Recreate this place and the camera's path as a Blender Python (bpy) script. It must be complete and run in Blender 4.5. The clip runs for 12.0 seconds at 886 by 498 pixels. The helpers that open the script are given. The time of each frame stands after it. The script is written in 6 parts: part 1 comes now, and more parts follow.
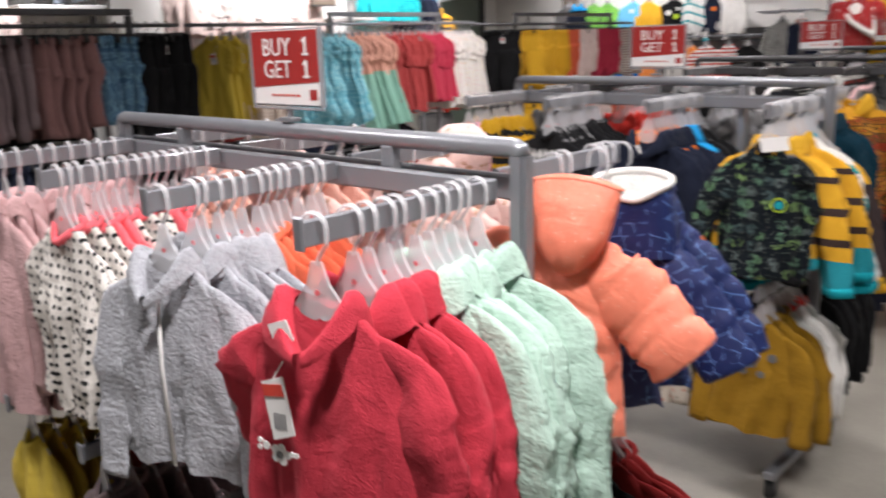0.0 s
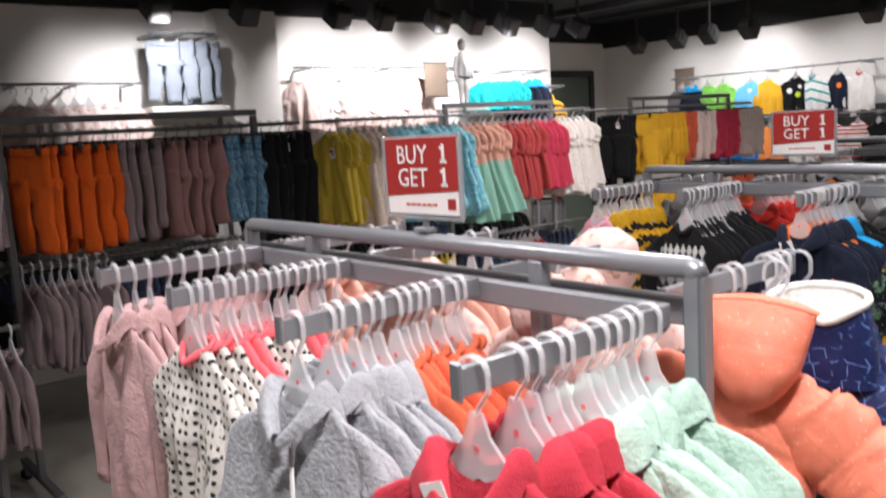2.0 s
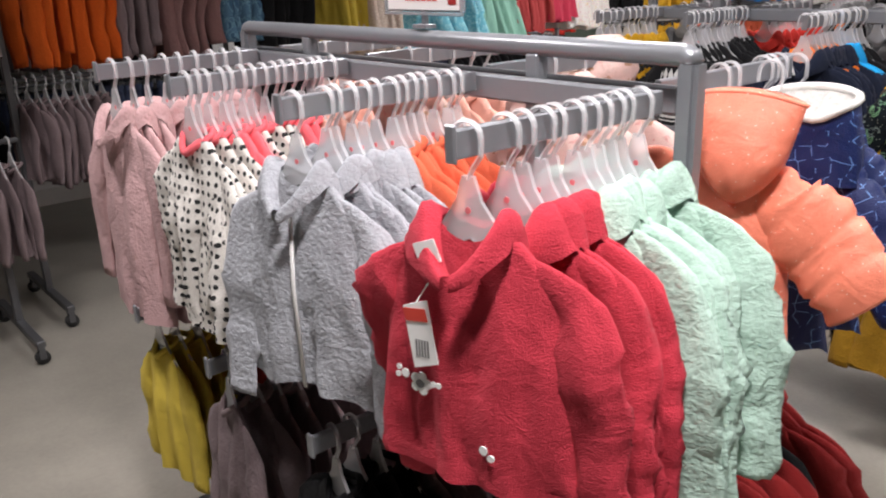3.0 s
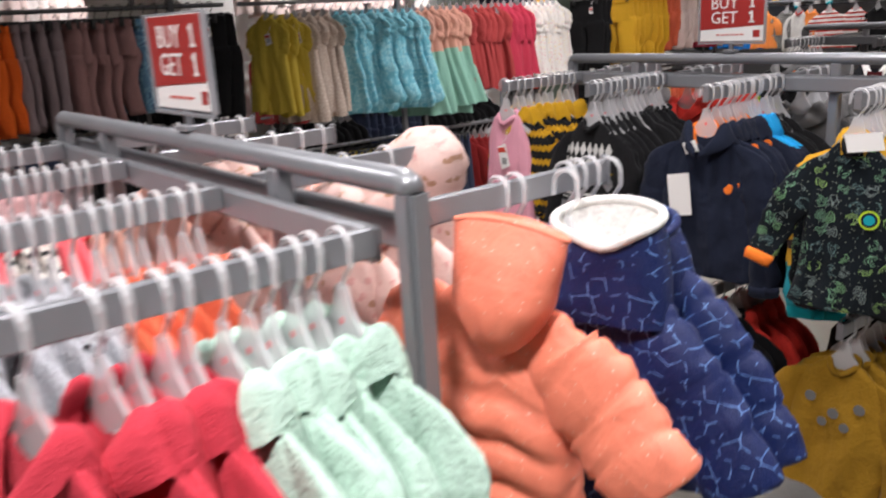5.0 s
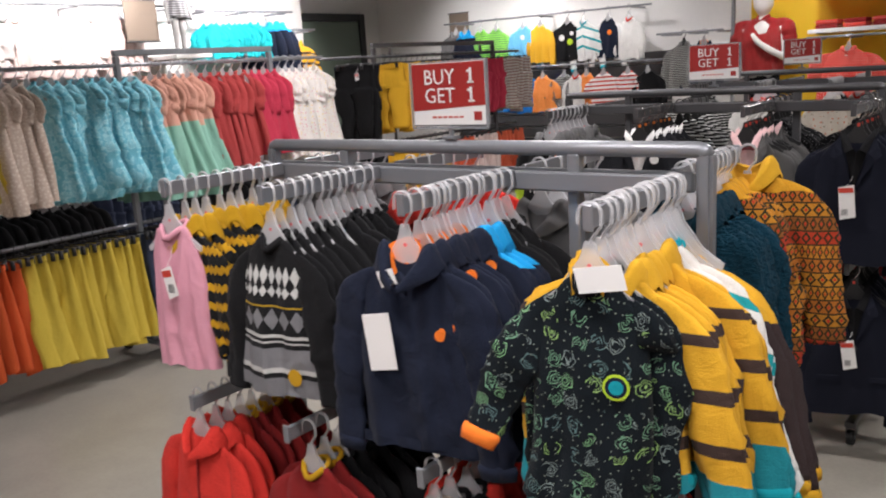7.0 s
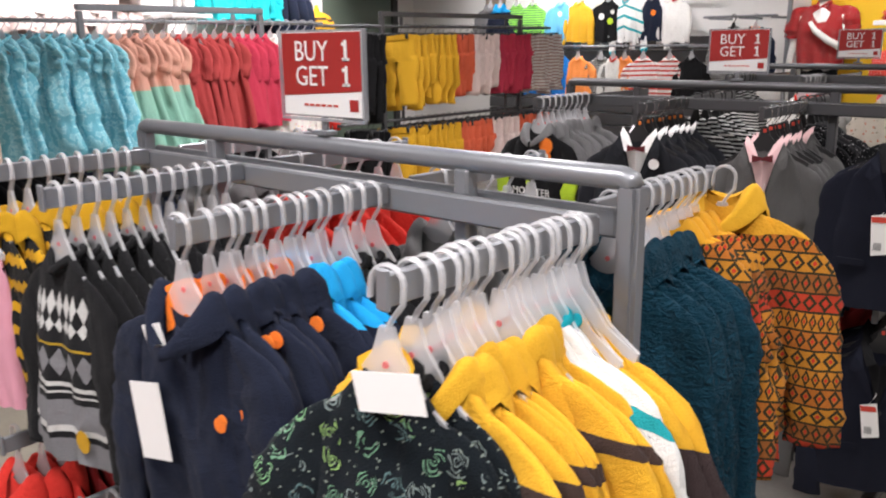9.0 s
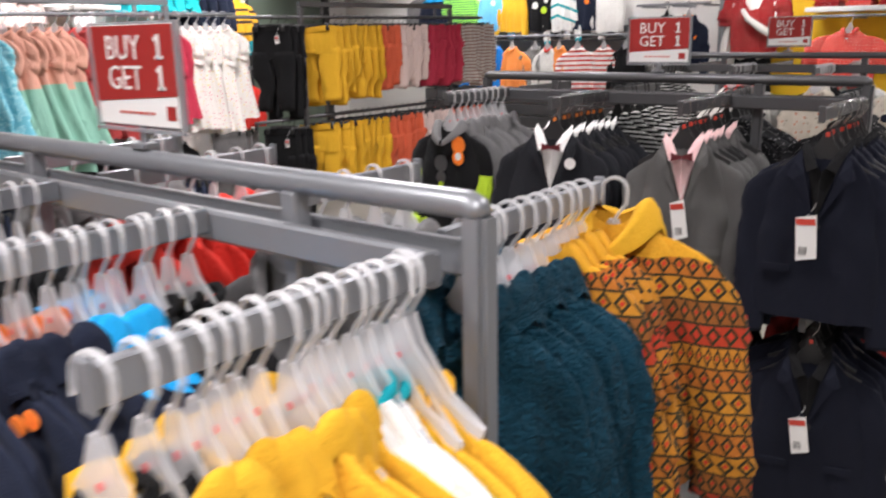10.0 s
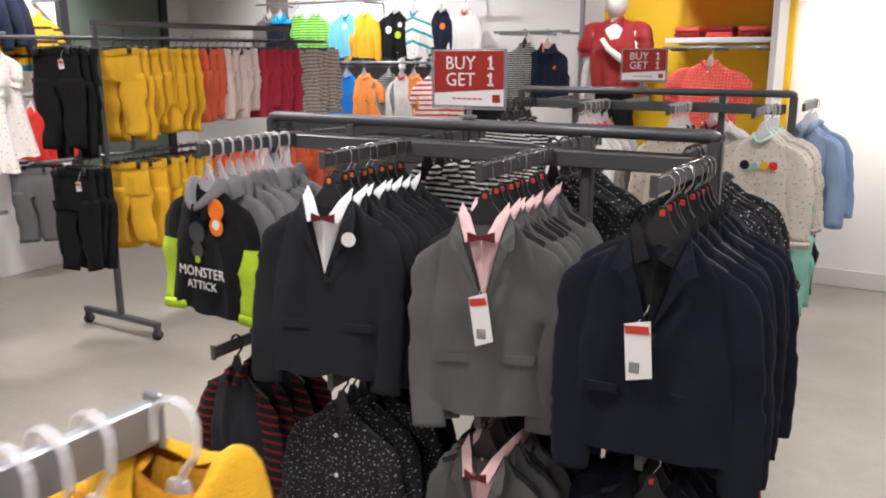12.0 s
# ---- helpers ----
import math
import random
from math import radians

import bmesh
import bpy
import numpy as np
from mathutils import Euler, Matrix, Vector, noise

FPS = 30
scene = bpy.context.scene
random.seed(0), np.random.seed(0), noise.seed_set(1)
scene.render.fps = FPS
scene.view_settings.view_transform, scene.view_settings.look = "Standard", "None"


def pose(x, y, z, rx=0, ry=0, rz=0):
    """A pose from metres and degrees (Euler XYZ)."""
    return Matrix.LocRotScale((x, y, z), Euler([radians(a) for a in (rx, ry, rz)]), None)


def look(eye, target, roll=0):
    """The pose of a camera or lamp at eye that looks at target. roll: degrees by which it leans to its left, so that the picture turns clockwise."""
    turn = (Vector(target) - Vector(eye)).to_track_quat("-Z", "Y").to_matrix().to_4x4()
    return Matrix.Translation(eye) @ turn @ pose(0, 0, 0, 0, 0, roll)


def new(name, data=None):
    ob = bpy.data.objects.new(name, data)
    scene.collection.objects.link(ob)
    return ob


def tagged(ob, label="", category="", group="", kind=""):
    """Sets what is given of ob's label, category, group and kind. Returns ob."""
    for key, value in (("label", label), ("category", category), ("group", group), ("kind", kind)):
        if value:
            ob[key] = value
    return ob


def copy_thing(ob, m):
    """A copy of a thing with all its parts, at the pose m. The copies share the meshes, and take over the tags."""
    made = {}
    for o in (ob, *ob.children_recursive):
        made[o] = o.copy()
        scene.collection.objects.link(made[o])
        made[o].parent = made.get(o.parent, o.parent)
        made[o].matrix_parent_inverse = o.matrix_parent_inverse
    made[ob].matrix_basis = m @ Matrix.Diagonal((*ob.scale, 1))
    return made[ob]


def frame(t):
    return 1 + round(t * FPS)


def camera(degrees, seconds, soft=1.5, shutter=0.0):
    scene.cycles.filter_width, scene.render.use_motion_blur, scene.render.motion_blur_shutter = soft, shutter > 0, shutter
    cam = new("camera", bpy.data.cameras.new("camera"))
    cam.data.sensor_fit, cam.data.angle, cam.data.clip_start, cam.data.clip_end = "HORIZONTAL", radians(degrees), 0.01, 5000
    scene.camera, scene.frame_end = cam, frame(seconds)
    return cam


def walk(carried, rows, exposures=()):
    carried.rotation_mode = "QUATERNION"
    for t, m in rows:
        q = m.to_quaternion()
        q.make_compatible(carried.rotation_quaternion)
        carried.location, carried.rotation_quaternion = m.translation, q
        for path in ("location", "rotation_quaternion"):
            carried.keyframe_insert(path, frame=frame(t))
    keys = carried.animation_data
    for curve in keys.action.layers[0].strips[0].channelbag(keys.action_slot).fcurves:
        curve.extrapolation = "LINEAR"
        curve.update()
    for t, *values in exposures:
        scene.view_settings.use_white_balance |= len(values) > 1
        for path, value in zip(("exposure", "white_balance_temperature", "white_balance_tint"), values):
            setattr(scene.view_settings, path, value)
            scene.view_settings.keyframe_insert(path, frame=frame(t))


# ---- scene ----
cam = camera(56.5, 12.0, 2.0, 0.5)
PATH = [
    (0, (0.783, -1.026, 1.521), (-0.536, 0.395, 1.033), -1.8),
    (0.5, (0.723, -0.918, 1.53), (-0.801, 0.292, 1.07), -2.1),
    (1, (0.717, -0.931, 1.55), (-0.896, 0.195, 1.19), -1.8),
    (1.5, (0.667, -0.942, 1.585), (-0.865, 0.321, 1.344), -3.7),
    (2, (0.627, -0.971, 1.562), (-0.89, 0.301, 1.277), -3.5),
    (2.5, (0.609, -0.987, 1.486), (-0.829, 0.299, 0.959), -2.6),
    (2.7, (0.625, -1.011, 1.479), (-0.82, 0.21, 0.829), -2.3),
    (4.5, (0.794, -0.728, 1.516), (-0.74, 0.436, 0.976), -2.3),
    (5, (0.703, -0.522, 1.525), (-0.799, 0.683, 0.985), -3.3),
    (5.5, (0.653, -0.274, 1.536), (-0.864, 0.948, 1.083), -3.9),
    (6, (0.606, -0.099, 1.525), (-0.818, 1.224, 1.054), -4.0),
    (6.5, (0.525, 0.095, 1.545), (-0.789, 1.544, 1.128), -3.8),
    (7, (0.465, 0.235, 1.542), (-0.751, 1.763, 1.112), -3.6),
    (8.8, (0.42, 0.793, 1.528), (-0.853, 2.259, 1.051), -0.7),
    (9, (0.415, 0.845, 1.53), (-0.89, 2.282, 1.046), -0.7),
    (9.5, (0.388, 0.968, 1.534), (-0.883, 2.411, 0.987), -1.7),
    (10, (0.383, 1.12, 1.531), (-0.832, 2.626, 1.024), -1.2),
    (10.5, (0.422, 1.297, 1.54), (-0.745, 2.854, 1.08), -0.0),
    (11, (0.396, 1.497, 1.533), (-0.693, 3.109, 1.069), -0.4),
    (11.5, (0.318, 1.7, 1.559), (-0.704, 3.36, 1.111), -0.2),
    (12, (0.274, 1.851, 1.557), (-0.737, 3.514, 1.096), -0.2),
]
walk(cam, [(t, look(eye, target, roll)) for t, eye, target, roll in PATH], [(0.0, -0.1), (0.5, -0.07), (1.0, -0.12), (1.5, -0.17), (2.0, -0.08), (2.5, -0.12), (4.5, 0.1), (5.0, -0.15), (5.5, -0.33), (6.5, -0.22), (7.0, -0.08), (9.0, 0.24), (9.5, 0.29), (10.5, 0.3), (11.5, 0.36), (12.0, 0.35)])


# ---- light and exposure ----
world = bpy.data.worlds.new("world")
scene.world = world
world.use_nodes = True
world.node_tree.nodes["Background"].inputs["Color"].default_value = (0.9, 0.92, 1.0, 1)
world.node_tree.nodes["Background"].inputs["Strength"].default_value = 0.02

CEIL = 2.80
# ceiling downlights: x, y, watts; all after the first three are unseen, added fill
LAMPS = [(-4.15, 4.6, 262), (-4.05, 6.35, 109), (-4.15, 7.35, 87), (-1.5, -0.9, 202), (-2.1, 0.9, 33), (-2.8, 3.5, 234), (-2.1, 4.8, 142), (-1.9, 6.9, 76),
         (0.45, -0.7, 316), (0.75, 1.0, 180), (0.6, 3.0, 109), (0.6, 4.9, 174), (0.5, 6.8, 164), (-0.7, 0.75, 153), (-1.1, 2.75, 136)]
LAMP_PLACES = [(p[0], p[1]) for p in LAMPS]
WALL_POWER = 70.0


def spot_lamp(name, eye, target, power, size, blend, radius, colour):
    data = bpy.data.lights.new(name, "SPOT")
    data.energy, data.spot_size, data.spot_blend, data.shadow_soft_size, data.color = power, radians(size), blend, radius, colour
    ob = new(name, data)
    ob.matrix_world = look(eye, target)
    return ob


WARM = (1.0, 0.92, 0.84)
NEUTRAL = (1.0, 0.945, 0.957)
for lx, ly, watts in LAMPS:
    spot_lamp("downlight_lamp", (lx, ly, CEIL - 0.03), (lx, ly + 0.001, 0), watts, 150, 0.9, 0.15, NEUTRAL)
LEFT_SPOTS = [1.22, 1.85, 2.62, 3.03, 3.61, 4.0, 4.42, 4.94, 5.38]
FAR_SPOTS = [-5.3, -4.76, -4.37, -3.91, -2.7, -1.5, -0.6]
for ly in (1.22, 2.75, 3.5, 4.3, 5.15):
    spot_lamp("wall_spot_lamp", (-4.55, ly, 2.36), (-5.4, ly + 0.1, 1.85), WALL_POWER * 1.05, 105, 1.0, 0.04, NEUTRAL)
for lx in (-5.0, -4.1, -3.1, -1.4):
    spot_lamp("wall_spot_lamp", (lx, 7.0, 2.36), (lx, 7.9, 1.6), WALL_POWER * 0.36, 105, 1.0, 0.04, NEUTRAL)
# added fill without a fixture, to brighten the recess wall
spot_lamp("wall_spot_lamp", (-5.6, 6.2, 2.36), (-6.4, 6.1, 1.5), WALL_POWER, 105, 1.0, 0.04, NEUTRAL)
spot_lamp("wall_spot_lamp", (-0.1, 6.9, 2.36), (0.0, 7.9, 1.75), WALL_POWER * 1.6, 70, 0.6, 0.04, WARM)


# ---- materials ----
def tree(name):
    m = bpy.data.materials.new(name)
    m.use_nodes = True
    nt = m.node_tree
    return m, nt, nt.nodes["Principled BSDF"]


def lk(nt, a, b):
    nt.links.new(a, b)


def nd(nt, kind, **kw):
    n = nt.nodes.new(kind)
    for k, v in kw.items():
        n.inputs[k].default_value = v
    return n


def math_node(nt, op, a, b=None, c=None):
    n = nt.nodes.new("ShaderNodeMath")
    n.operation = op
    for i, v in enumerate((a, b, c)):
        if v is None:
            continue
        if isinstance(v, (int, float)):
            n.inputs[i].default_value = v
        else:
            lk(nt, v, n.inputs[i])
    return n.outputs[0]


def mix_col(nt, fac, a, b, mode="MIX"):
    n = nt.nodes.new("ShaderNodeMix")
    n.data_type, n.blend_type = "RGBA", mode
    for idx, v in ((0, fac), (6, a), (7, b)):
        if isinstance(v, (int, float)):
            n.inputs[idx].default_value = v
        elif isinstance(v, tuple):
            n.inputs[idx].default_value = (*v[:3], 1)
        else:
            lk(nt, v, n.inputs[idx])
    return n.outputs[2]


def ramp(nt, fac, stops, constant=True):
    r = nt.nodes.new("ShaderNodeValToRGB")
    r.color_ramp.interpolation = "CONSTANT" if constant else "LINEAR"
    els = r.color_ramp.elements
    while len(els) < len(stops):
        els.new(0.5)
    for e, (p, c) in zip(els, stops):
        e.position, e.color = p, (*c[:3], 1)
    lk(nt, fac, r.inputs[0])
    return r.outputs[0]


def plain(name, col, rough=0.6, metal=0.0, grain=40.0, vary=0.12, bump=0.05, spec=0.5):
    """A painted, plastic or mineral surface with grain and faint wear."""
    m, nt, b = tree(name)
    tc = nd(nt, "ShaderNodeTexCoord")
    n1 = nd(nt, "ShaderNodeTexNoise", Scale=grain, Detail=5.0)
    n2 = nd(nt, "ShaderNodeTexNoise", Scale=grain / 14, Detail=3.0)
    lk(nt, tc.outputs["Object"], n1.inputs["Vector"])
    lk(nt, tc.outputs["Object"], n2.inputs["Vector"])
    k = math_node(nt, "ADD", math_node(nt, "MULTIPLY", n1.outputs[0], vary), math_node(nt, "MULTIPLY", n2.outputs[0], vary * 1.4))
    k = math_node(nt, "ADD", k, 1 - vary * 1.2)
    col_out = mix_col(nt, 1.0, tuple(col), ramp(nt, k, [(0.0, (0, 0, 0)), (1.0, (1, 1, 1))], False), "MULTIPLY")
    lk(nt, col_out, b.inputs["Base Color"])
    rr = math_node(nt, "ADD", math_node(nt, "MULTIPLY", n2.outputs[0], 0.2), rough - 0.1)
    lk(nt, rr, b.inputs["Roughness"])
    b.inputs["Metallic"].default_value = metal
    b.inputs["Specular IOR Level"].default_value = spec
    bp = nd(nt, "ShaderNodeBump", Strength=bump, Distance=0.002)
    lk(nt, n1.outputs[0], bp.inputs["Height"])
    lk(nt, bp.outputs[0], b.inputs["Normal"])
    return m


def fabric(name, col, pat=None, cols=(), s=30.0, duty=0.5, rough=0.92, weave=420.0, fuzz=0.15, crease=0.35, zig=0.0, dia=(), pile=0.0):
    """Cloth: a base colour, an optional woven or printed pattern in the garment's own metres, weave, creases and fading."""
    m, nt, b = tree(name)
    tc = nd(nt, "ShaderNodeTexCoord")
    sx = nd(nt, "ShaderNodeSeparateXYZ")
    lk(nt, tc.outputs["Object"], sx.inputs[0])
    x, y, z = sx.outputs
    flat = nd(nt, "ShaderNodeCombineXYZ")
    lk(nt, x, flat.inputs[0])
    lk(nt, z, flat.inputs[1])
    out = None
    if pat in ("dots", "floral", "flecks"):
        v = nd(nt, "ShaderNodeTexVoronoi", Scale=s, Randomness={"dots": 0.10, "flecks": 1.0}.get(pat, 0.9))
        v.voronoi_dimensions = "2D"
        lk(nt, flat.outputs[0], v.inputs["Vector"])
        mask = math_node(nt, "LESS_THAN", v.outputs["Distance"], duty)
        if pat == "floral":
            sep = nd(nt, "ShaderNodeSeparateColor")
            lk(nt, v.outputs["Color"], sep.inputs[0])
            pick = ramp(nt, sep.outputs[0], [(i / len(cols), c) for i, c in enumerate(cols)])
            ring = math_node(nt, "GREATER_THAN", v.outputs["Distance"], duty * 0.45)
            wob = nd(nt, "ShaderNodeTexNoise", Scale=s * 3, Detail=2.0)
            lk(nt, tc.outputs["Object"], wob.inputs["Vector"])
            on = math_node(nt, "GREATER_THAN", wob.outputs[0], 0.47)
            mask = math_node(nt, "MULTIPLY", mask, math_node(nt, "MAXIMUM", math_node(nt, "MULTIPLY", ring, on), math_node(nt, "SUBTRACT", 1.0, ring)))
            out = mix_col(nt, mask, tuple(col), pick)
        else:
            out = mix_col(nt, mask, tuple(col), cols[0])
    elif pat == "doodle":
        v = nd(nt, "ShaderNodeTexVoronoi", Scale=s, Randomness=0.7)
        dot = nd(nt, "ShaderNodeTexVoronoi", Scale=s * 2.3, Randomness=1.0)
        wob = nd(nt, "ShaderNodeTexNoise", Scale=s * 2.6, Detail=1.0)
        gap = nd(nt, "ShaderNodeTexNoise", Scale=s * 2.2, Detail=0.0)
        for q in (v, dot):
            q.voronoi_dimensions = "2D"
            lk(nt, flat.outputs[0], q.inputs["Vector"])
        lk(nt, tc.outputs["Object"], wob.inputs["Vector"])
        lk(nt, tc.outputs["Object"], gap.inputs["Vector"])
        d = math_node(nt, "ADD", v.outputs["Distance"], math_node(nt, "MULTIPLY", math_node(nt, "SUBTRACT", wob.outputs[0], 0.5), 0.42))
        rings = math_node(nt, "LESS_THAN", math_node(nt, "ABSOLUTE", math_node(nt, "SUBTRACT", math_node(nt, "PINGPONG", d, 0.13), 0.065)), 0.021)
        rings = math_node(nt, "MULTIPLY", rings, math_node(nt, "LESS_THAN", d, 0.40))
        rings = math_node(nt, "MULTIPLY", rings, math_node(nt, "GREATER_THAN", gap.outputs[0], 0.44))
        sep = nd(nt, "ShaderNodeSeparateColor")
        lk(nt, v.outputs["Color"], sep.inputs[0])
        pick = ramp(nt, sep.outputs[0], [(i / len(cols), c) for i, c in enumerate(cols)])
        out = mix_col(nt, rings, tuple(col), pick)
        out = mix_col(nt, math_node(nt, "LESS_THAN", dot.outputs["Distance"], 0.075), out, (0.22, 0.26, 0.22))
    elif pat == "lines":
        v = nd(nt, "ShaderNodeTexVoronoi", Scale=s, Randomness=0.75)
        v.voronoi_dimensions, v.feature = "2D", "DISTANCE_TO_EDGE"
        lk(nt, flat.outputs[0], v.inputs["Vector"])
        brk = nd(nt, "ShaderNodeTexNoise", Scale=s * 1.6)
        lk(nt, tc.outputs["Object"], brk.inputs["Vector"])
        mask = math_node(nt, "MULTIPLY", math_node(nt, "LESS_THAN", v.outputs["Distance"], duty), math_node(nt, "GREATER_THAN", brk.outputs[0], 0.50))
        out = mix_col(nt, mask, tuple(col), cols[0])
    elif pat in ("stripes", "bands"):
        zz = z
        if zig:
            saw = math_node(nt, "PINGPONG", x, zig)
            zz = math_node(nt, "ADD", z, saw)
        fr = math_node(nt, "FRACT", math_node(nt, "MULTIPLY", zz, s))
        if pat == "stripes":
            out = mix_col(nt, math_node(nt, "LESS_THAN", fr, duty), tuple(col), cols[0])
        else:
            out = ramp(nt, fr, [(i / (len(cols) + 1), c) for i, c in enumerate((col, *cols))])
    elif pat == "aztec":
        zs = math_node(nt, "MULTIPLY", z, s)
        row = math_node(nt, "FLOOR", zs)
        fr = math_node(nt, "FRACT", zs)
        ground = ramp(nt, math_node(nt, "FRACT", math_node(nt, "MULTIPLY", row, 0.381)), [(i / len(cols), c) for i, c in enumerate(cols)])
        wide = math_node(nt, "ADD", math_node(nt, "MULTIPLY", math_node(nt, "FRACT", math_node(nt, "MULTIPLY", row, 0.618)), 0.008), 0.006)
        tri = math_node(nt, "DIVIDE", math_node(nt, "PINGPONG", x, wide), wide)
        dia = math_node(nt, "ADD", math_node(nt, "MULTIPLY", math_node(nt, "ABSOLUTE", math_node(nt, "SUBTRACT", fr, 0.5)), 2.0), tri)
        dark = math_node(nt, "MULTIPLY", math_node(nt, "LESS_THAN", dia, 0.95), math_node(nt, "GREATER_THAN", dia, 0.5))
        edge = math_node(nt, "GREATER_THAN", math_node(nt, "ABSOLUTE", math_node(nt, "SUBTRACT", fr, 0.5)), 0.44)
        out = mix_col(nt, math_node(nt, "MAXIMUM", dark, edge), ground, (0.04, 0.032, 0.015))
        out = mix_col(nt, math_node(nt, "LESS_THAN", dia, 0.3), out, (0.55, 0.045, 0.025))
        wav = nd(nt, "ShaderNodeTexNoise", Scale=12.0)
        lk(nt, tc.outputs["Object"], wav.inputs["Vector"])
        yoke = math_node(nt, "GREATER_THAN", math_node(nt, "ADD", z, math_node(nt, "MULTIPLY", wav.outputs[0], 0.03)), -0.092)
        out = mix_col(nt, yoke, out, (0.72, 0.36, 0.03))
    elif pat == "blocks":
        fr = math_node(nt, "MULTIPLY", z, -1.0)
        if zig:
            fr = math_node(nt, "ADD", fr, math_node(nt, "MULTIPLY", math_node(nt, "ABSOLUTE", x), zig))
        out = ramp(nt, fr, [(0.0, col)] + list(cols))
        for zc, hh, hw, dc in dia:
            dz = math_node(nt, "DIVIDE", math_node(nt, "ABSOLUTE", math_node(nt, "ADD", z, zc)), hh)
            dx = math_node(nt, "DIVIDE", math_node(nt, "PINGPONG", x, hw), hw)
            out = mix_col(nt, math_node(nt, "LESS_THAN", math_node(nt, "ADD", dz, dx), 0.95), out, dc)
    elif pat == "camo":
        n = nd(nt, "ShaderNodeTexNoise", Scale=s, Detail=2.0)
        lk(nt, tc.outputs["Object"], n.inputs["Vector"])
        out = ramp(nt, n.outputs[0], [(0.0, col)] + [(0.44 + 0.14 * i / max(1, len(cols)), c) for i, c in enumerate(cols)])
    n2 = nd(nt, "ShaderNodeTexNoise", Scale=8.0, Detail=2.0, Roughness=0.5)
    n3 = nd(nt, "ShaderNodeTexNoise", Scale=weave, Detail=2.0)
    info = nd(nt, "ShaderNodeObjectInfo")
    long = nd(nt, "ShaderNodeMapping")
    long.inputs["Scale"].default_value = (2.6, 2.6, 0.7)
    lk(nt, tc.outputs["Object"], long.inputs["Vector"])
    lk(nt, long.outputs[0], n2.inputs["Vector"])
    lk(nt, tc.outputs["Object"], n3.inputs["Vector"])
    k = math_node(nt, "ADD", math_node(nt, "MULTIPLY", n2.outputs[0], 0.28), math_node(nt, "MULTIPLY", n3.outputs[0], 0.24 + fuzz))
    k = math_node(nt, "ADD", k, math_node(nt, "MULTIPLY", info.outputs["Random"], 0.12))
    k = math_node(nt, "ADD", k, 0.67 - fuzz / 2)
    shade = ramp(nt, k, [(0.0, (0, 0, 0)), (1.0, (1, 1, 1))], False)
    base = mix_col(nt, 1.0, out if out is not None else tuple(col), shade, "MULTIPLY")
    lk(nt, base, b.inputs["Base Color"])
    b.inputs["Roughness"].default_value = rough
    b.inputs["Specular IOR Level"].default_value = 0.14 if rough > 0.7 else 0.4
    b.inputs["Sheen Weight"].default_value = 0.03
    n4 = nd(nt, "ShaderNodeTexNoise", Scale=17.0, Detail=3.0, Roughness=0.5, Distortion=0.6)
    lk(nt, tc.outputs["Object"], n4.inputs["Vector"])
    rid = math_node(nt, "ABSOLUTE", math_node(nt, "SUBTRACT", n4.outputs[0], 0.5))
    h = math_node(nt, "ADD", math_node(nt, "MULTIPLY", n2.outputs[0], crease * 5), math_node(nt, "MULTIPLY", n3.outputs[0], 0.25 + fuzz * 2))
    h = math_node(nt, "SUBTRACT", h, math_node(nt, "MULTIPLY", rid, crease * 6))
    bp = nd(nt, "ShaderNodeBump", Strength=0.8, Distance=0.004)
    if pile:
        tuft = nd(nt, "ShaderNodeTexNoise", Scale=75.0, Detail=3.0, Roughness=0.6, Distortion=1.2)
        lay = nd(nt, "ShaderNodeMapping")
        lay.inputs["Scale"].default_value = (0.8, 0.8, 1.2)
        lk(nt, tc.outputs["Object"], lay.inputs["Vector"])
        lk(nt, lay.outputs[0], tuft.inputs["Vector"])
        h = math_node(nt, "ADD", h, math_node(nt, "MULTIPLY", tuft.outputs[0], pile))
    lk(nt, h, bp.inputs["Height"])
    lk(nt, bp.outputs[0], b.inputs["Normal"])
    return m


def frosted(name, col, clear):
    m, nt, b = tree(name)
    b.inputs["Base Color"].default_value = (*col, 1)
    b.inputs["Roughness"].default_value = 0.28
    b.inputs["Subsurface Weight"].default_value = 0.0
    tr = nt.nodes.new("ShaderNodeBsdfTransparent")
    tr.inputs[0].default_value = (0.95, 0.95, 0.96, 1)
    mx = nt.nodes.new("ShaderNodeMixShader")
    mx.inputs[0].default_value = clear
    lk(nt, b.outputs[0], mx.inputs[1])
    lk(nt, tr.outputs[0], mx.inputs[2])
    lk(nt, mx.outputs[0], nt.nodes["Material Output"].inputs["Surface"])
    return m


def glow(name, col, power):
    m, nt, b = tree(name)
    b.inputs["Base Color"].default_value = (0.8, 0.8, 0.8, 1)
    b.inputs["Emission Color"].default_value = (*col, 1)
    b.inputs["Emission Strength"].default_value = power
    return m


M_STEEL = plain("grey_steel_paint", (0.27, 0.28, 0.30), 0.36, 0.45, 60, 0.10, 0.04)
M_DARK = plain("dark_steel_paint", (0.10, 0.10, 0.105), 0.42, 0.4, 60, 0.12, 0.04)
M_BLACKP = plain("black_plastic", (0.02, 0.02, 0.021), 0.5, 0, 60, 0.15, 0.05)
M_RUBBER = plain("black_rubber", (0.02, 0.02, 0.02), 0.8, 0, 80, 0.2, 0.1)
M_CLEAR = frosted("frosted_plastic", (0.84, 0.84, 0.85), 0.64)
M_PINKDOT = frosted("pink_size_print", (0.75, 0.12, 0.14), 0.35)
M_ACRYL = frosted("clear_acrylic", (0.40, 0.41, 0.43), 0.55)
M_SIGNRED = plain("sign_red_print", (0.36, 0.028, 0.025), 0.45, 0, 30, 0.06, 0.01)
